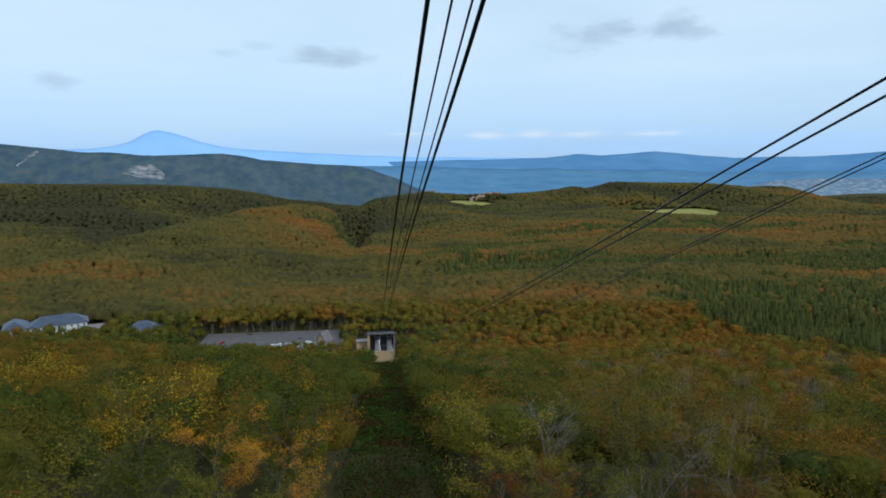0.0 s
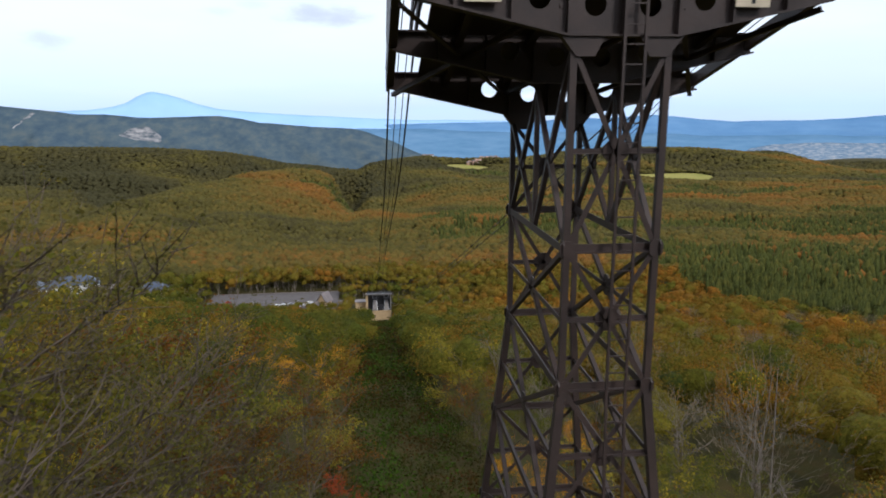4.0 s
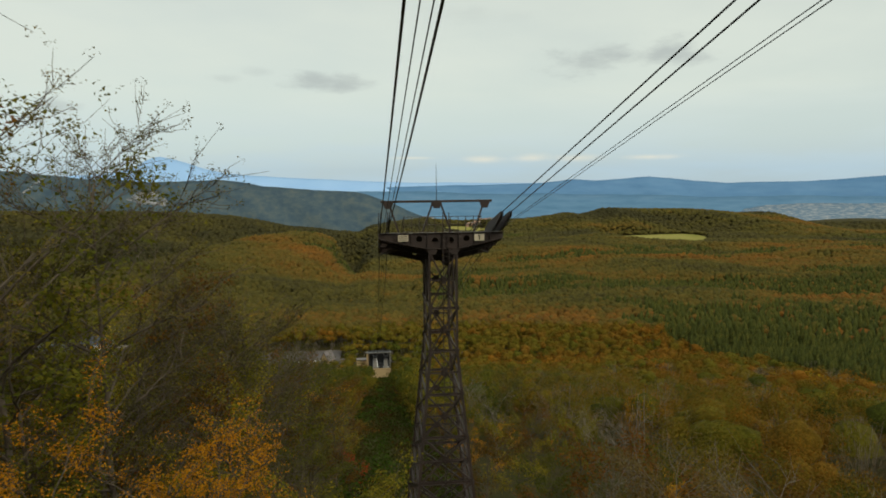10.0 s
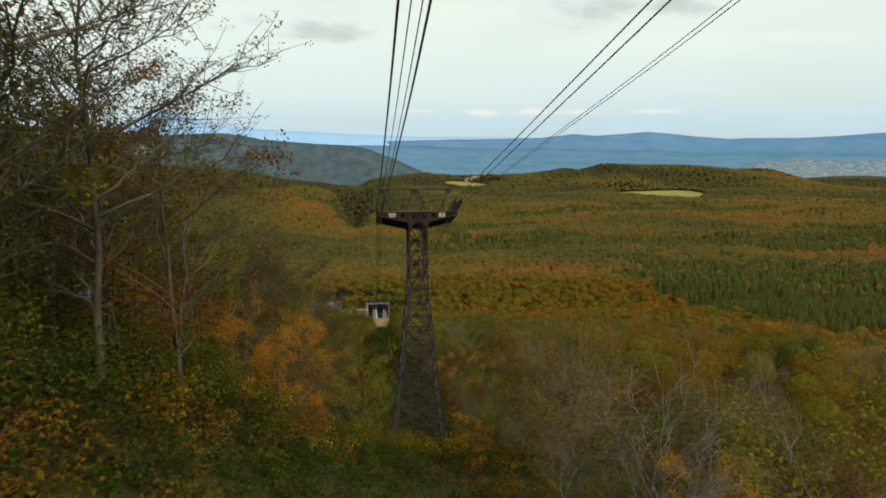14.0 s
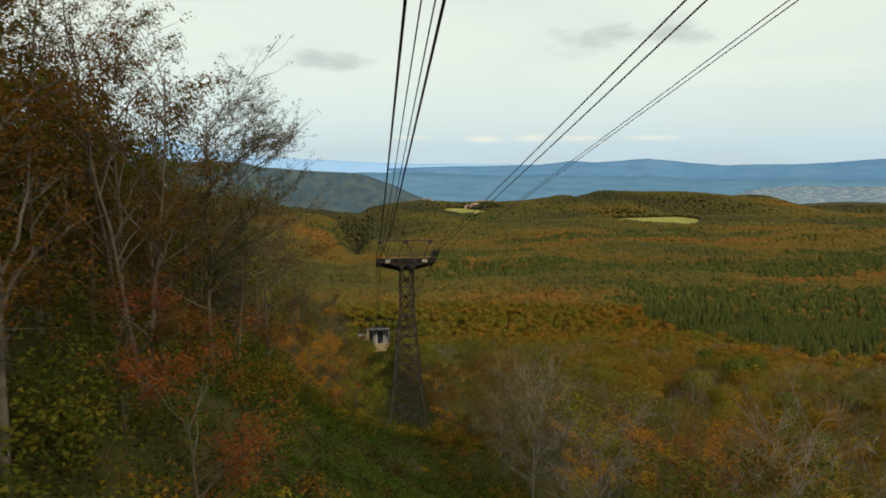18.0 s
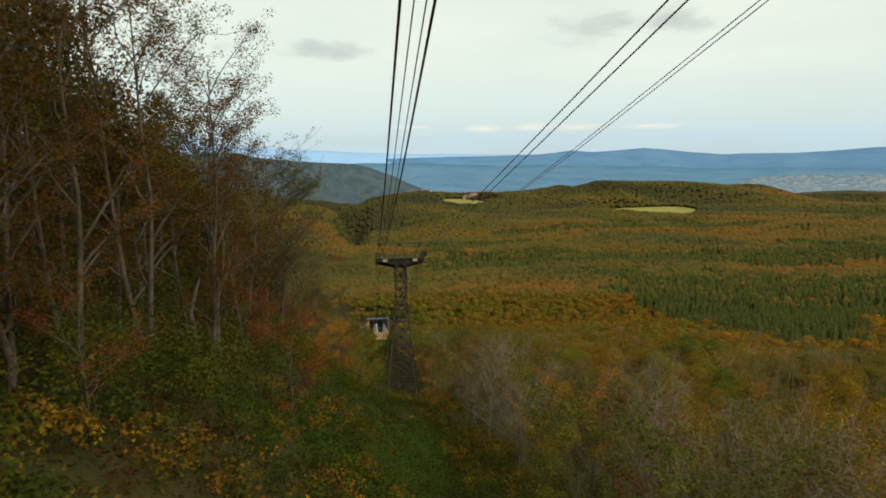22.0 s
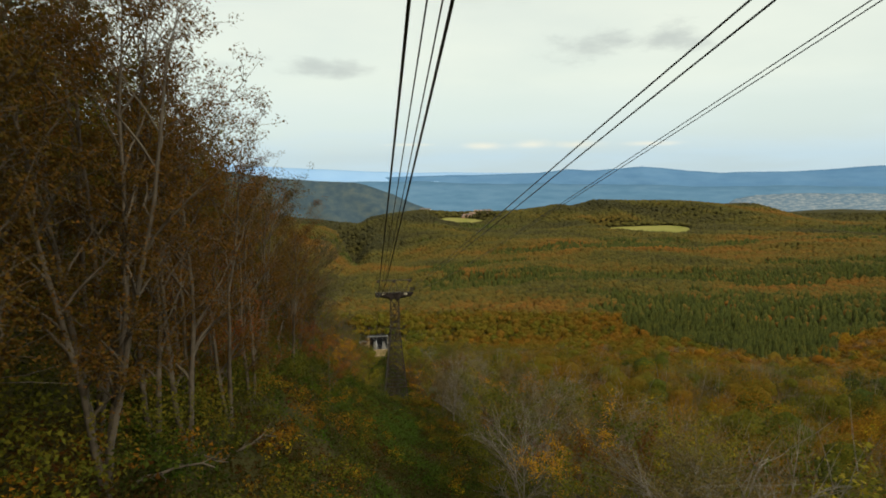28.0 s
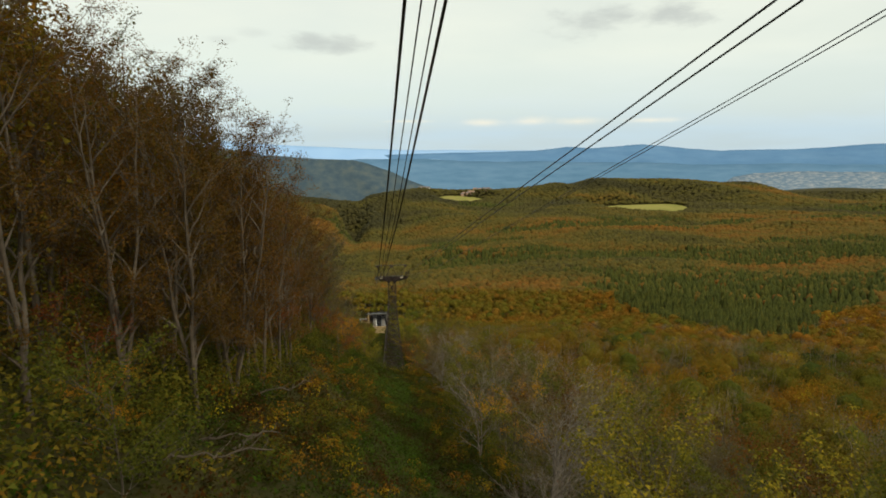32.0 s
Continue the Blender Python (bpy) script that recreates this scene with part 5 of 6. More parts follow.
def middle_woods():
    """Woods from the lower slope to the plateau's edge: broad crowns of leaf sprays in clumps over short trunks."""
    rng = np.random.RandomState(15)
    p = np.concatenate([scatter(50, 420, 8.2, 0.0, rng, 42), scatter(420, 550, 7.4, 0.0, rng, 39), scatter(550, 703, 7.0, 0.0, rng, 38.5)])
    x, y = p[:, 0], p[:, 1]
    near = (x > -27) & (x < 27) & (y > -155) & (y < 70) & ~((y > 5) & (np.abs(x) > 20 + y * 0.2))
    near |= (x < -10) & (y < 0)
    near &= ~((x < -30) & (y > -60) & (y < 0))
    keep = ~open_land(x, y) & ~near
    con = conifer_patch(x, y) & keep & (y > 215)
    firs(p[con], rng)
    keep &= ~con
    p = p[keep]
    n = len(p)
    z = height(p[:, 0], p[:, 1])
    s = rng.uniform(0.66, 1.4, n) * np.where(y[keep] < 240, 1.08, 1.0)
    hgt = rng.uniform(8.0, 12.0, n) * np.sqrt(s)
    hgt = np.where((p[:, 1] > 385) & (p[:, 1] < 429) & (p[:, 0] < -30), hgt * 0.75, hgt)
    edge = (p[:, 1] > 470) & (p[:, 1] < 500) & (p[:, 0] > -145) & (p[:, 0] < 30)
    hgt = np.where(edge, hgt * 1.35, hgt)
    hgt = hgt * (1 + 0.3 * smoothstep(-6, -14, p[:, 0]) * smoothstep(170, 110, p[:, 1]) + 0.15 * smoothstep(8, 20, p[:, 0]) * smoothstep(150, 60, p[:, 1]))
    c = np.stack([p[:, 0], p[:, 1], z + hgt * np.where(edge, 0.70, 0.58)], -1)
    rad = np.stack([4.9 * s, 4.9 * s, hgt * np.where(edge, 0.32, 0.42)], -1)
    d = np.hypot(p[:, 0] + 4, np.maximum(p[:, 1] - 6, 0))
    tone = tone_at(p[:, 0], p[:, 1], rng)
    bands = ((d < 75, 26, 80, 0.11), ((d >= 75) & (d < 150), 20, 60, 0.16), ((d >= 150) & (d < 300), 14, 32, 0.28), (d >= 300, 8, 12, 0.55))
    bare = (rng.rand(n) < 0.26 * smoothstep(5, 40, p[:, 0])) & (p[:, 1] < 300)
    # bare crowns: fans of fine upright twigs
    cb, rb, per = c[bare], rad[bare], 420
    a, q = rng.uniform(0, 6.28, (len(cb), per)), np.sqrt(rng.rand(len(cb), per))
    u = np.stack([np.cos(a) * q, np.sin(a) * q, rng.uniform(-0.9, 0.75, a.shape) * np.sqrt(1.05 - q * q)], -1)
    b = cb[:, None] + u * rb[:, None]
    lean = u * np.array([1, 1, 0]) * 0.9 + rng.normal(0, 0.35, u.shape) + np.array([0, 0, 1.0])
    tip = b + lean * rng.uniform(0.6, 1.5, a.shape)[..., None]
    w = np.stack([np.sin(a + 1), np.cos(a + 1), 0 * a], -1) * rng.uniform(0.018, 0.045, a.shape)[..., None]
    v = np.stack([b - w, b + w, tip], 2).reshape(-1, 3)
    tagged(new("bare_crowns", tri_mesh("bare_crowns", v, np.arange(len(v)).reshape(-1, 3), M_TWIGS)), "grey brown crowns of bare trees in the woods", "woods", kind="stuff")
    V, F, T, off = [], [], [], 0
    for sel, clumps, per, size in bands:
        sel = sel & ~bare
        v, f, t = clump_crowns(c[sel], rad[sel], rng, clumps, per, np.full(sel.sum(), size), tone[sel], 3)
        V.append(v), F.append(f + off), T.append(t)
        off += len(v)
    me = tri_mesh("slope_woods", np.concatenate(V), np.concatenate(F), M_WOODS_LEAF)
    add_tone(me, np.concatenate(T))
    tagged(new("slope_woods", me), "autumn woods on the slope in olive, brown and orange", "woods", kind="stuff")
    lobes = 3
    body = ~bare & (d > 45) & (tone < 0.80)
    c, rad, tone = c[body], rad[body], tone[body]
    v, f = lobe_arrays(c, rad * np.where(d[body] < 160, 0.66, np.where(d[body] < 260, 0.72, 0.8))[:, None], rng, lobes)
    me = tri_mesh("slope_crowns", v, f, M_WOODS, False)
    # lower tone paints the crowns' shaded inside, fading out with distance
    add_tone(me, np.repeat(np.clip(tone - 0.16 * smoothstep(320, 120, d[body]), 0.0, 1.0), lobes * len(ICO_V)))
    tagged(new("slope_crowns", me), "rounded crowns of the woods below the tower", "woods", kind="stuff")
    V, F, off = [], [], 0
    front = (p[:, 1] > 400) & (p[:, 1] < 510) & (p[:, 0] < 60)
    for i in np.repeat(np.nonzero(front | bare)[0], 2):
        a = rng.normal(0, 0.9, 2)
        v, q = rod_mesh([(p[i, 0] + a[1], p[i, 1] - a[0], z[i] - 0.3), (p[i, 0] + 2 * a[0], p[i, 1] + a[1], z[i] + hgt[i] * 0.9)], [0.10, 0.03] if bare[i] else [0.22, 0.06], 4)
        V.append(v), F.append(q + off)
        off += len(v)
    tagged(new("slope_trunks", tri_mesh("slope_trunks", np.concatenate(V), np.concatenate(F), M_BIRCH)), "pale grey trunks of the woods round the car park", "trunks", kind="stuff")


middle_woods()


def field(cx, cy, a, b, tilt):
    n, rings = 40, 6
    v = [(cx, cy, float(height(cx, cy)) + 0.6)]
    for j in range(1, rings + 1):
        for q in range(n):
            th = 2 * math.pi * q / n
            k = j / rings * math.sqrt(1 + 0.25 * math.sin(th * 3 + 1.0)) * 0.98
            u, w = a * k * math.cos(th), b * k * math.sin(th)
            x, y = cx + u * math.cos(tilt) - w * math.sin(tilt), cy + u * math.sin(tilt) + w * math.cos(tilt)
            v.append((x, y, float(height(x, y)) + 0.6))
    f = [(0, 1 + q, 1 + (q + 1) % n) for q in range(n)]
    for j in range(rings - 1):
        for q in range(n):
            o, p = 1 + j * n, 1 + (j + 1) * n
            f.append((o + q, p + q, p + (q + 1) % n, o + (q + 1) % n))
    tagged(new("field", mesh_of("field", v, f, M_FIELD, True)), "pale yellow green mown field among the woods", "field", kind="structure")


for fl in FIELDS:
    field(*fl[:5])


def undergrowth():
    """Bushes, ferns and tall grass on the cleared strip and the bank."""
    rng = np.random.RandomState(33)
    n = 9000
    x, y = rng.uniform(-15, 9, n), -165 + 172 * rng.rand(n)
    z = height(x, y)
    s = rng.uniform(0.45, 1.2, n) * np.where(rng.rand(n) < 0.15, 1.8, 1.0)
    c = np.stack([x, y, z + 0.15 * s], -1)
    r = np.stack([0.85 * s, 0.85 * s, 1.0 * s], -1)
    v, f = tuft_arrays(c, r, rng, 38, 0.065 + 0.045 * rng.rand(n), 3)
    tagged(new("undergrowth", tri_mesh("undergrowth", v, f, M_SHRUB)), "low bushes, ferns and grass in green and russet", "bushes", kind="stuff")
    # lush green herbs down the middle of the strip
    n = 5200
    x, y = rng.normal(-2.2, 2.4, n), np.clip(rng.normal(-58, 22, n), -125, -8)
    lush = swell(x, y, 16, 41) > -0.45
    x, y = x[lush], y[lush]
    s = rng.uniform(0.35, 0.8, len(x))
    v, f = tuft_arrays(np.stack([x, y, height(x, y) + 0.55 * s], -1), np.stack([0.8 * s, 0.8 * s, 0.9 * s], -1), rng, 30, np.full(len(x), 0.085), 3)
    tagged(new("strip_herbs", tri_mesh("strip_herbs", v, f, M_HERB)), "lush green herbs and ferns on the cleared strip", "herbs", kind="stuff")
    # scrub on the strip below the tower
    n = 3800
    y = 5 + 385 * rng.rand(n)
    x = -1.5 + rng.uniform(-7.5, 7.5, n)
    s = rng.uniform(0.8, 2.3, n)
    v, f = tuft_arrays(np.stack([x, y, height(x, y) + 0.3 * s], -1), np.stack([1.0 * s, 1.0 * s, 1.0 * s], -1), rng, 24, np.where(y < 100, 0.16, 0.30), 3)
    tagged(new("strip_scrub", tri_mesh("strip_scrub", v, f, M_SHRUB)), "green and brown scrub on the cleared strip", "bushes", kind="stuff")
    # taller saplings and bushes between the trunks on the bank
    n = 1500
    x, y = -11.8 - 14 * rng.rand(n) ** 1.3, rng.uniform(-158, 4, n)
    z = height(x, y)
    s = rng.uniform(0.6, 1.25, n) * np.where(x < -16, 1.5, 1.0)
    c = np.stack([x, y, z + 1.1 * s], -1)
    r = np.stack([1.3 * s, 1.3 * s, 2.2 * s], -1)
    per = 150
    v, f = tuft_arrays(c, r, rng, per, 0.058 + 0.03 * rng.rand(n), 3)
    me = tri_mesh("saplings", v, f, M_WOODS_LEAF)
    add_tone(me, np.repeat(np.clip(0.17 + 0.16 * smoothstep(-70, -110, y) + rng.normal(0, 0.14, n), 0.02, 0.85), per * 3))
    tagged(new("saplings", me), "brown and olive saplings under the beeches", "saplings", kind="stuff")
    # waist-high to man-high bushes, thick along both margins of the strip
    n = 760
    side = rng.rand(n)
    y = rng.uniform(-160, -8, n)
    x = np.where(side < 0.42, rng.uniform(-12.5, -5.0, n), np.where(side < 0.88, rng.uniform(2.2, 10.0, n), rng.uniform(-5, 2.2, n)))
    s = rng.uniform(0.6, 1.2, n) * np.where((x > -5) & (x < 2.2), 0.6, 1.0)
    c = np.stack([x, y, height(x, y) + 0.7 * s], -1)
    tone = np.clip(np.where(rng.rand(n) < 0.06, 0.95, np.where(rng.rand(n) < 0.16, 0.75, 0.22 + rng.normal(0, 0.14, n))), 0.04, 0.97)
    v, f, t = clump_crowns(c, np.stack([1.5 * s, 1.5 * s, 1.7 * s], -1), rng, 8, 26, np.full(n, 0.075), tone, 3)
    me = tri_mesh("margin_bushes", v, f, M_WOODS_LEAF)
    add_tone(me, t)
    tagged(new("margin_bushes", me), "rounded green, brown and red bushes beside the cleared strip", "bushes", kind="stuff")
    # bushes that crowd the tower's feet
    n = 150
    a, q = rng.uniform(0, 6.28, n), rng.uniform(0.15, 1.0, n)
    x, y = np.cos(a) * 6.0 * q, -3.0 + np.sin(a) * 6.5 * q - 1.5
    s = rng.uniform(0.7, 1.25, n)
    c = np.stack([x, y, height(x, y) + 0.9 * s], -1)
    v, f = tuft_arrays(c, np.stack([1.0 * s, 1.0 * s, 1.5 * s], -1), rng, 120, np.full(n, 0.09), 3)
    me = tri_mesh("foot_bushes", v, f, M_WOODS_LEAF)
    add_tone(me, np.repeat(np.clip(np.where(rng.rand(n) < 0.3, 0.99, rng.normal(0.36, 0.12, n)), 0.05, 0.97), 120 * 3))
    tagged(new("foot_bushes", me), "yellow green bushes round the tower's feet", "bushes", kind="stuff")


undergrowth()


def bank_woods():
    """The wood behind the first rows of beeches on the bank."""
    rng = np.random.RandomState(51)
    x, y = np.meshgrid(np.arange(-50, -16.0, 3.6), np.arange(-152, -20, 3.6))
    x, y = x.ravel() + rng.uniform(-1.5, 1.5, x.size), y.ravel() + rng.uniform(-1.5, 1.5, x.size)
    hgt = rng.uniform(0.72, 1.0, x.size) * np.interp(y, [-150, -100, -76, -60, -45, -30], [17, 19, 20.5, 16, 17, 13])
    c = np.stack([x, y, height(x, y) + hgt * 0.54], -1)
    rad = np.stack([rng.uniform(2.2, 3.1, x.size)] * 2 + [hgt * 0.46], -1)
    tone = np.clip(0.32 + 0.24 * smoothstep(-90, -118, y) + rng.normal(0, 0.13, x.size), 0.05, 0.88)
    v, f, t = clump_crowns(c, rad, rng, 24, 40, np.full(x.size, 0.13), tone, 3)
    me = tri_mesh("bank_woods", v, f, M_WOODS_LEAF)
    add_tone(me, t)
    tagged(new("bank_woods", me), "dense russet wood on the bank behind the beeches", "woods", kind="stuff")
    V, F, off = [], [], 0
    for i in range(x.size):
        b = c[i] - np.array([0, 0, hgt[i] * 0.56])
        v, q = rod_mesh([b, b + np.array([rng.normal(0, 0.3), rng.normal(0, 0.3), hgt[i] * 0.5]), b + np.array([rng.normal(0, 0.6), rng.normal(0, 0.6), hgt[i] * 0.95])], [0.16, 0.11, 0.03], 5)
        V.append(v), F.append(q + off)
        off += len(v)
    tagged(new("bank_trunks", tri_mesh("bank_trunks", np.concatenate(V), np.concatenate(F), M_BARK, True)), "grey trunks of the wood on the bank", "trunks", kind="stuff")


bank_woods()


def snag(x, y, tall, turn):
    t = thing("dead_snag", "broken pale dead trunk with one stub", "dead tree", (x, y, float(height(x, y)) - 0.2))
    pts = [(0, 0, 0), (0.1, 0.02, tall * 0.3), (-0.08, 0.05, tall * 0.6), (0.3, 0.0, tall * 0.85), (0.55, 0.05, tall)]
    v, q = rod_mesh(pts, [0.17, 0.15, 0.12, 0.09, 0.02], 7)
    shared("trunk", tri_mesh("trunk", v, q, M_BIRCH, True), t)
    v, q = rod_mesh([(-0.08, 0.05, tall * 0.6), (-0.3, 0.0, tall * 0.72), (-0.32, 0.05, tall * 0.8)], [0.07, 0.05, 0.015], 5)
    shared("stub", tri_mesh("stub", v, q, M_BIRCH, True), t)
    t.rotation_euler = (0, 0, radians(turn))


snag(-14.0, -71.4, 5.0, -6)



def fallen_branch(x, y, long, turn, seed):
    """A grey dead bough lying on the bank, with side twigs."""
    rng = np.random.RandomState(seed)
    t = thing("fallen_branch", "grey dead bough lying among the bushes", "dead branch", (x, y, float(height(x, y))), "dead boughs")
    u = np.linspace(0, 1, 7)
    pts = np.stack([u * long, np.cumsum(rng.normal(0, 0.10, 7)), 0.3 + 0.4 * np.sin(u * 2.4) + rng.normal(0, 0.06, 7)], -1)
    v, q = rod_mesh(pts, 0.055 * (1 - 0.8 * u) + 0.008, 6)
    shared("bough", tri_mesh("bough", v, q, M_BARK, True), t)
    for i in range(7):
        b = pts[1 + i % 5]
        d = np.array([rng.uniform(0.3, 1.0), rng.choice([-1, 1]) * rng.uniform(0.4, 1.0), rng.uniform(0.1, 0.8)]) * long * rng.uniform(0.18, 0.34)
        v, q = rod_mesh([b, b + d * 0.5 + rng.normal(0, 0.06, 3), b + d], [0.024, 0.016, 0.006], 4)
        shared("twig", tri_mesh("twig", v, q, M_BARK, True), t)
    t.rotation_euler = (0, 0, radians(turn))


for i, (x, y, long, turn) in enumerate([(-10.6, -131.5, 3.6, 10), (-11.2, -129.6, 3.2, -14), (-10.2, -128.2, 2.8, 22), (-11.6, -118.5, 3.4, 4), (-11.4, -115.5, 3.0, -10), (-10.4, -109.5, 2.6, 30), (-11.5, -134.0, 3.0, -4)]):
    fallen_branch(x, y, 0.72 * long, turn, 300 + i)

# ================= the valley station =================


def station():
    x0, x1, y0, zb = -11.2, 5.4, STATION_Y, STATION_Z
    t = thing("ropeway_station", "cream valley station with an open rope hall under a flat roof", "building", ((x0 + x1) / 2, y0 + 12, zb))
    o = Vector(t.location)

    def put(name, bm, mat, label=""):
        bmesh.ops.translate(bm, verts=bm.verts, vec=-o)
        return part(name, bm, mat, t, label)

    put("wall", box((x0, y0, zb - 4), (x1, y0 + 22, zb + 7.2), 0.05), M_CREAM)
    put("ledge", box((x0 - 0.15, y0 - 0.3, zb + 7.2), (x1 + 0.15, y0 + 0.6, zb + 7.6), 0.05), M_CREAM)
    put("window", box((x0 + 2.0, y0 - 0.06, zb + 3.6), (x0 + 6.4, y0 - 0.003, zb + 4.5)), M_GLASS)
    put("side_wall", box((x0, y0 + 0.61, zb + 7.2), (x0 + 1.3, y0 + 5.4, zb + 18.6)), M_CREAM)
    put("side_wall", box((x1 - 0.6, y0 + 0.61, zb + 7.2), (x1, y0 + 5.4, zb + 18.6)), M_CONCRETE)
    put("back_wall", box((x0 + 1.3, y0 + 5.0, zb + 7.2), (x1 - 0.6, y0 + 5.4, zb + 18.6)), M_DARK)
    put("rear_hall", box((x0 + 0.5, y0 + 5.6, zb + 7.2), (x1 - 0.5, y0 + 22, zb + 9.0), 0.1), M_TIN, "low brown rear hall")
    put("hall_floor", box((x0 + 1.3, y0 + 0.6, zb + 7.2), (x1 - 0.6, y0 + 5.0, zb + 7.4)), M_DARK)
    put("roof", box((x0 - 0.6, y0 - 0.9, zb + 18.7), (x1 + 0.6, y0 + 0.5, zb + 19.35), 0.05), M_CONCRETE, "grey front beam of the roof")
    put("roof_edge", box((x0 - 0.7, y0 - 1.05, zb + 19.36), (x1 + 0.7, y0 - 0.6, zb + 19.6)), M_GALV)
    for i in range(7):
        x = x0 + 1.0 + i * (x1 - x0 - 2.0) / 6
        put("roof_beam", box((x - 0.15, y0 + 0.5, zb + 18.6), (x + 0.15, y0 + 5.6, zb + 19.0)), M_DARK)
    for i in range(3):
        put("purlin", box((x0 + 0.2, y0 + 1.2 + i * 1.5, zb + 19.01), (x1 - 0.2, y0 + 1.5 + i * 1.5, zb + 19.2)), M_DARK)
    for x in (x0 + 0.35, x1 - 0.35):
        put("pillar", box((x - 0.33, y0 - 0.2, zb + 7.6), (x + 0.33, y0 + 0.4, zb + 18.7), 0.03), M_CREAM if x < 0 else M_CONCRETE)
    for side in (-1, 1):
        cx = -1.5 + side * GAUGE
        put("rope_guide", plate([(cx + dx, y, z) for dx, y, z in ((-1.5, y0 + 0.8, zb + 7.6), (1.5, y0 + 0.8, zb + 7.6), (0.8, y0 + 4.4, zb + 14.6), (-0.8, y0 + 4.4, zb + 14.6))], (0, 1, 0.5), 0.4), M_CONCRETE)
        for dx in (-1.7, 1.7):
            put("guide_rail", beam((cx + dx, y0 + 0.9, zb + 7.8), (cx + dx * 0.55, y0 + 4.4, zb + 15.4), 0.25), M_GALV)
        put("sheave_frame", box((cx - 1.4, y0 + 0.9, zb + 14.8), (cx + 1.4, y0 + 3.4, zb + 15.9), 0.04), M_DARK)
        put("hanging_frame", box((cx - 1.6, y0 + 0.2, zb + 16.0), (cx - 1.3, y0 + 1.2, zb + 18.6)), M_GALV)
        put("hanging_frame", box((cx + 1.3, y0 + 0.2, zb + 16.0), (cx + 1.6, y0 + 1.2, zb + 18.6)), M_GALV)
    put("dock", box((-2.9, y0 + 1.2, zb + 7.4), (-0.1, y0 + 4.4, zb + 10.6), 0.04), M_DARK)
    put("annexe_wall", box((x0 - 7.0, y0 + 8, zb - 3), (x0 - 0.01, y0 + 13, zb + 11.4), 0.05), M_CREAM)
    put("annexe_roof", box((x0 - 7.4, y0 + 7.6, zb + 11.41), (x0 - 0.01, y0 + 13.4, zb + 11.8), 0.05), M_TIN)
    put("mast", beam((-6.5, y0 + 3, zb + 19.2), (-6.5, y0 + 3, zb + 21.9), 0.1), M_GALV)


station()


def gable_house(name, label, x, y, turn, w, d, eave, ridge, roof_mat, wall_mat, windows=0, rows=1, hip=0.0, base=1.0):
    """A house: walls, two roof slopes with thickness, gables, windows with frames."""
    z = float(height(x, y))
    t = thing(name, label, "building", (x, y, z))
    t.rotation_euler = (0, 0, radians(turn))
    part("wall", box((-w / 2, -d / 2, -base), (w / 2, d / 2, eave), 0.03), wall_mat, t)
    o, th = 0.9, 0.35
    for s in (-1, 1):
        pts = [(-w / 2 - o, s * (d / 2 + o), eave - 0.3), (w / 2 + o, s * (d / 2 + o), eave - 0.3), (w / 2 + o - hip, 0, ridge), (-w / 2 - o + hip, 0, ridge)]
        part("roof", plate(pts, (0, s * (ridge - eave), d / 2), th), roof_mat, t)
    for s in (-1, 1):
        xx = s * (w / 2 + (o if hip else 0))
        if hip:
            part("roof", plate([(xx, -d / 2 - o, eave - 0.3), (xx, d / 2 + o, eave - 0.3), (s * (w / 2 + o - hip), 0, ridge)], (s, 0, 0.4), th), roof_mat, t)
        else:
            part("gable", plate([(xx, -d / 2, eave), (xx, d / 2, eave), (xx, 0, ridge - 0.2)], (1, 0, 0), 0.2), wall_mat, t)
    for r in range(rows):
        for i in range(windows):
            cx, cz = -w / 2 + w * (i + 0.5) / windows, 1.2 + r * (eave / rows)
            fr = part("window", box((cx - 0.75, -d / 2 - 0.1, cz), (cx + 0.75, -d / 2 - 0.003, cz + 1.4)), M_WHITE, t)
            part("pane", box((cx - 0.62, -d / 2 - 0.13, cz + 0.12), (cx + 0.62, -d / 2 - 0.103, cz + 1.28)), M_GLASS, fr)
    return t


gable_house("hotel", "white two storey lodge with a blue grey hipped roof", -236, 500, 24, 36, 16, 7.5, 13.0, M_ROOF, M_WHITE, 9, 2, hip=9.0, base=4)
gable_house("hotel_wing", "wing of the lodge under a blue grey roof", -262, 492, 114, 24, 14, 7.0, 11.5, M_ROOF, M_WHITE, 6, 2, hip=7.0, base=4)
gable_house("lodge_annexe", "low annexe with a grey flat gabled roof", -211, 494, 20, 16, 9, 4.5, 6.2, M_TIN, M_CONCRETE, 4, 1, base=3)
gable_house("roofed_hall", "hall with a broad blue grey metal roof", -172, 486, 14, 20, 15, 3.6, 9.5, M_ROOF, M_CONCRETE, 3, 1, hip=8.0, base=2)
gable_house("chalet", "small chalet with a steep brown roof", -40.5, 437, 60, 7.5, 6.5, 5.0, 11.0, M_TIN, M_CREAM, 2, 1, base=2)
gable_house("shed", "low shed beside the chalet", -47, 431, 60, 6, 5, 3.0, 5.5, M_TIN, M_CREAM, 1, 1, base=2)


def car_park():
    x0, x1, y0, y1 = LOT
    z = float(height(-60, 450)) + 0.7
    tagged(part("road", box((x0, y0, z - 1.5), (x1, y1, z)), M_ASPHALT), "wide grey asphalt car park before the woods", "car park", kind="structure")
    tagged(part("road", box((x1 + 0.01, 440, z - 1.5), (30, 452, z)), M_ASPHALT), "grey asphalt road behind the station", "road", kind="structure")
    tagged(part("wall", box((x0, y1 + 0.2, z - 1), (x1, y1 + 0.6, z + 0.5)), M_TIN), "low concrete wall along the car park", "wall", kind="structure")
    return z


LOT_Z = car_park()


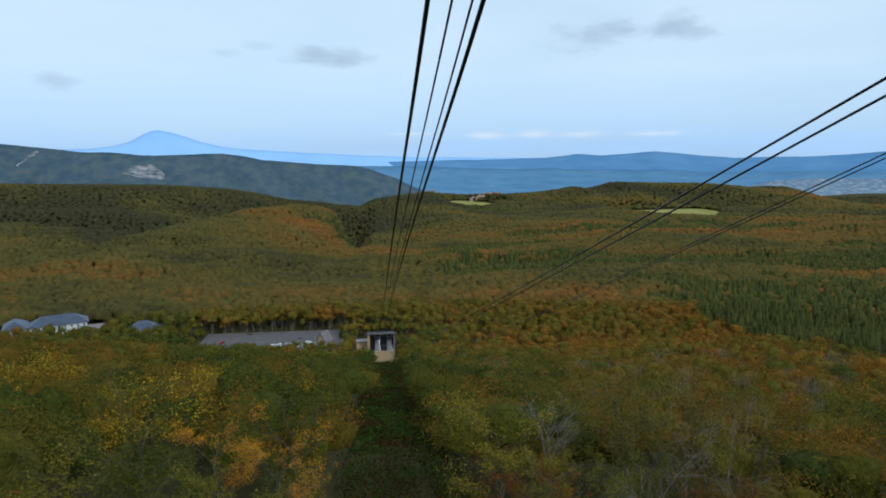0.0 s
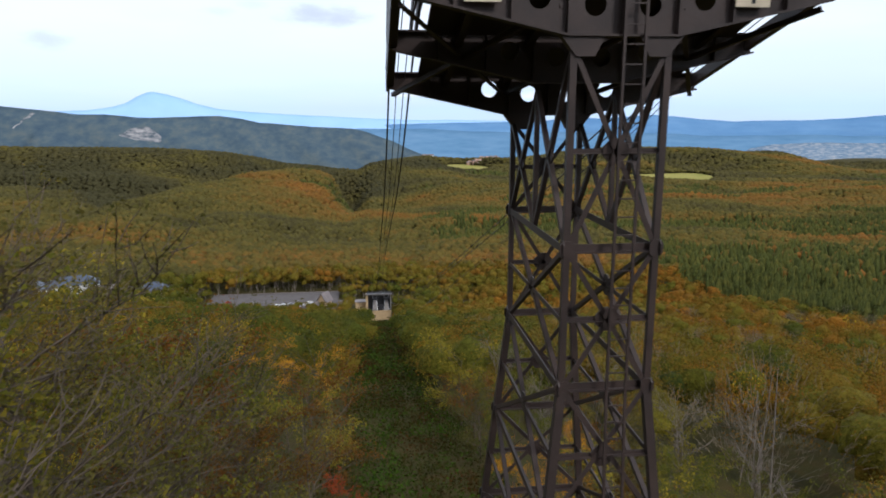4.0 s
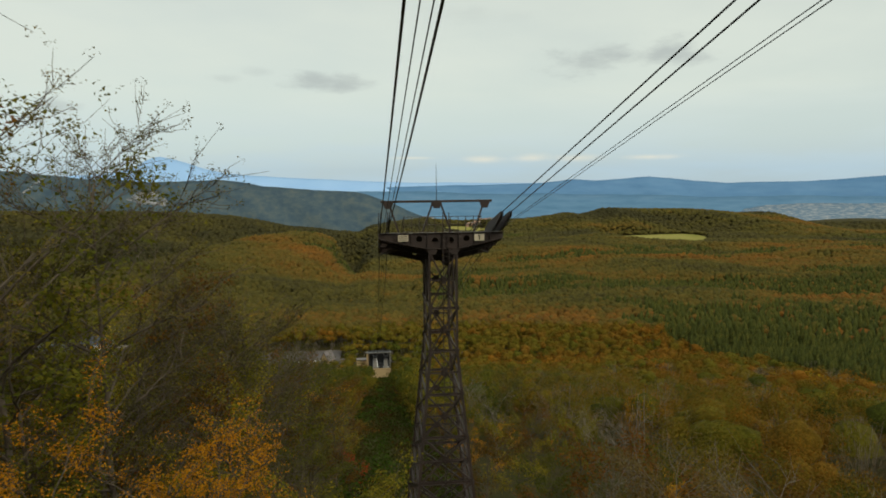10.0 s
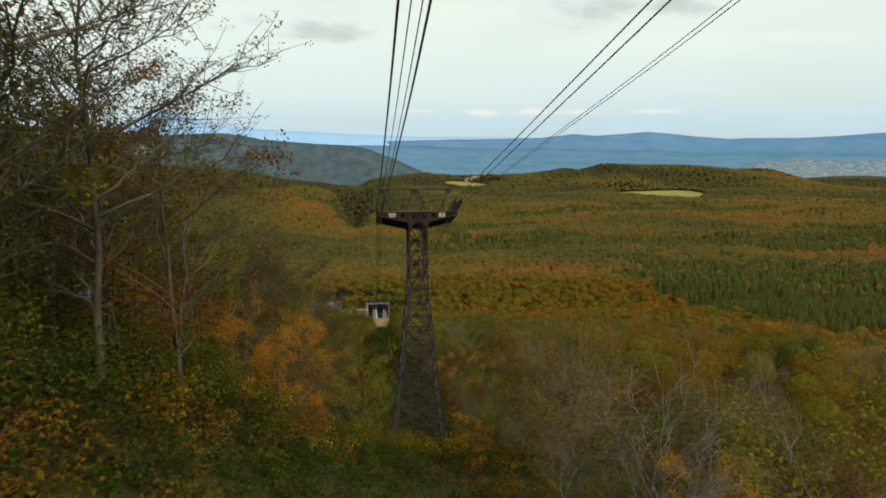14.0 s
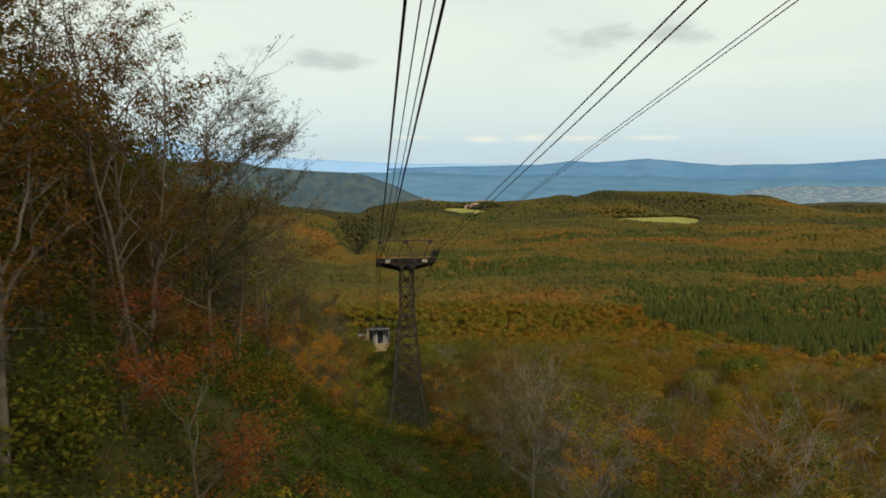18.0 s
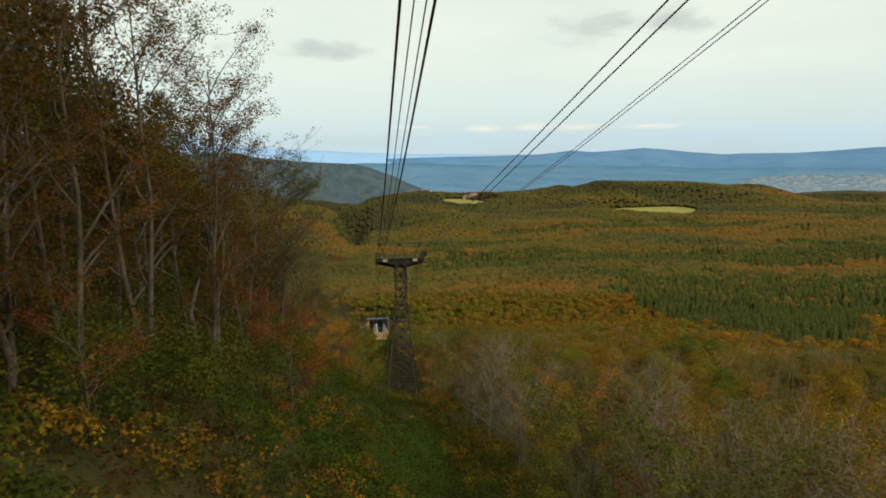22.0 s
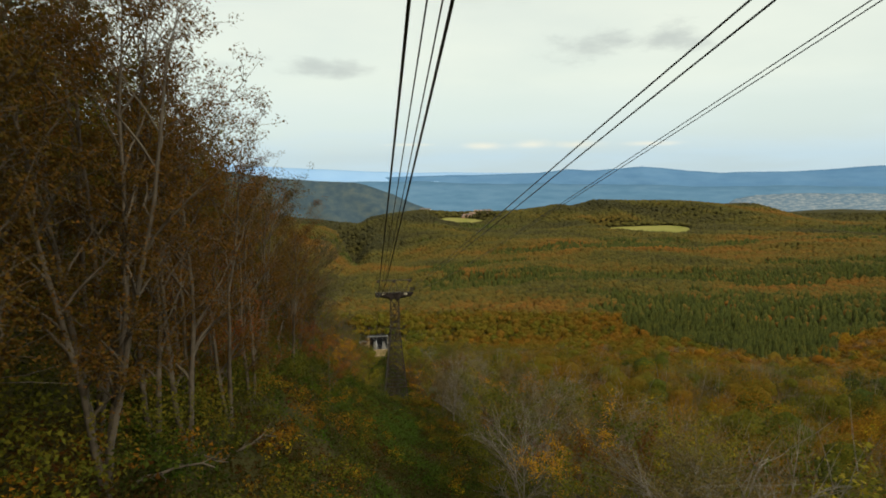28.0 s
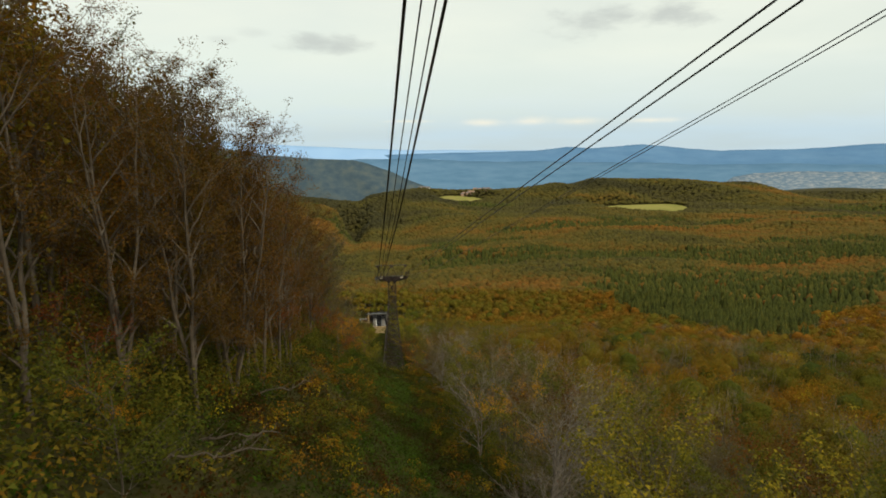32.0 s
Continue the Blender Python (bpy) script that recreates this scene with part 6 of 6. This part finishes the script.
def car(x, y, turn, paint, label, tall=1.45, long=4.4, name="car"):
    t = thing(name, label, "car", (x, y, LOT_Z), "parked cars")
    t.rotation_euler = (0, 0, radians(turn))
    w, L = 0.85, long / 2
    bm = bmesh.new()
    side = [(-L, 0.3), (L, 0.3), (L, 0.75), (L * 0.55, 0.9), (L * 0.28, tall), (-L * 0.7, tall), (-L * 0.95, 0.95), (-L, 0.85)]
    a = [bm.verts.new((p, -w, q)) for p, q in side]
    b = [bm.verts.new((p, w, q)) for p, q in side]
    for i in range(len(side)):
        j = (i + 1) % len(side)
        bm.faces.new((a[j], a[i], b[i], b[j]))
    bm.faces.new(a), bm.faces.new(b[::-1])
    bmesh.ops.bevel(bm, geom=list(bm.edges), offset=0.06, segments=1, affect="EDGES")
    bmesh.ops.recalc_face_normals(bm, faces=bm.faces)
    part("body", bm, paint, t)
    for s in (-1, 1):
        part("window", plate([(L * 0.42, s * (w + 0.01), 0.98), (L * 0.24, s * (w + 0.01), tall - 0.1), (-L * 0.66, s * (w + 0.01), tall - 0.1), (-L * 0.82, s * (w + 0.01), 0.98)], (0, 1, 0), 0.02), M_GLASS, t)
        for xx in (-L * 0.62, L * 0.62):
            bm = bmesh.new()
            bmesh.ops.create_cone(bm, cap_ends=True, segments=14, radius1=0.31, radius2=0.31, depth=0.2, matrix=pose(xx, s * (w - 0.08), 0.31, 90))
            wh = part("wheel", bm, M_TYRE, t)
    part("windscreen", plate([(L * 0.535, -w + 0.12, 0.95), (L * 0.535, w - 0.12, 0.95), (L * 0.30, w - 0.15, tall - 0.06), (L * 0.30, -w + 0.15, tall - 0.06)], (1, 0, 0.5), 0.03), M_GLASS, t)
    return t


M_PAINTS = [M_WHITE, plain("silver_car_paint", (0.45, 0.46, 0.47), (0.42, 0.43, 0.44), 1.0, 0.3, metal=0.5, bump=0.0), plain("dark_car_paint", (0.03, 0.035, 0.05), (0.03, 0.03, 0.04), 1.0, 0.25, bump=0.0), M_RED]
CARS = [(-92, 446, 70, 0), (-74, 441, 40, 0), (-69.5, 442, 35, 0), (-65, 443, 30, 1), (-60.5, 446, 30, 0), (-54, 440, 35, 0), (-50, 443, 30, 0), (-56, 437, 35, 1), (-116, 437, 80, 2), (-110, 452, 60, 3), (-52, 446, 40, 0), (26, 455, 20, 0), (33, 449, 90, 0)]
for x, y, turn, p in CARS:
    car(x, y, turn, M_PAINTS[p], ("white", "silver", "dark blue", "red")[p] + " car parked on the asphalt", tall=1.5 + 0.3 * ((x * 7) % 1 > 0.5))


def far_house(x, y, w, d, h, turn, wall, roof):
    t = thing("far_house", "tiny pale house of the far village", "house", (x, y, float(height(x, y)) + 4.0), "far village")
    t.rotation_euler = (0, 0, radians(turn))
    part("wall", box((-w / 2, -d / 2, -8), (w / 2, d / 2, h), 0.05), wall, t)
    for s in (-1, 1):
        part("roof", plate([(-w / 2 - 0.6, s * (d / 2 + 0.6), h - 0.2), (w / 2 + 0.6, s * (d / 2 + 0.6), h - 0.2), (w / 2 + 0.6, 0, h + d * 0.35), (-w / 2 - 0.6, 0, h + d * 0.35)], (0, s * 0.35, 0.5), 0.4), roof, t)


def far_village():
    rng = random.Random(4)
    pinkish = plain("salmon_far_walls", (0.42, 0.27, 0.20), (0.36, 0.22, 0.16), 0.3, 0.8)
    for i in range(14):
        x = 322 + i * 8 + rng.uniform(-3, 3)
        far_house(x, 2232 + rng.uniform(-14, 14), rng.uniform(8, 16), rng.uniform(7, 10), rng.uniform(5, 9), rng.uniform(-25, 25), rng.choice([M_CREAM, pinkish, M_WHITE]), rng.choice([M_TIN, pinkish]))
    for x, y in ((172, 2235), (186, 2240), (196, 2230)):
        far_house(x, y, 14, 9, 7, rng.uniform(-20, 20), M_WHITE, M_TIN)


far_village()
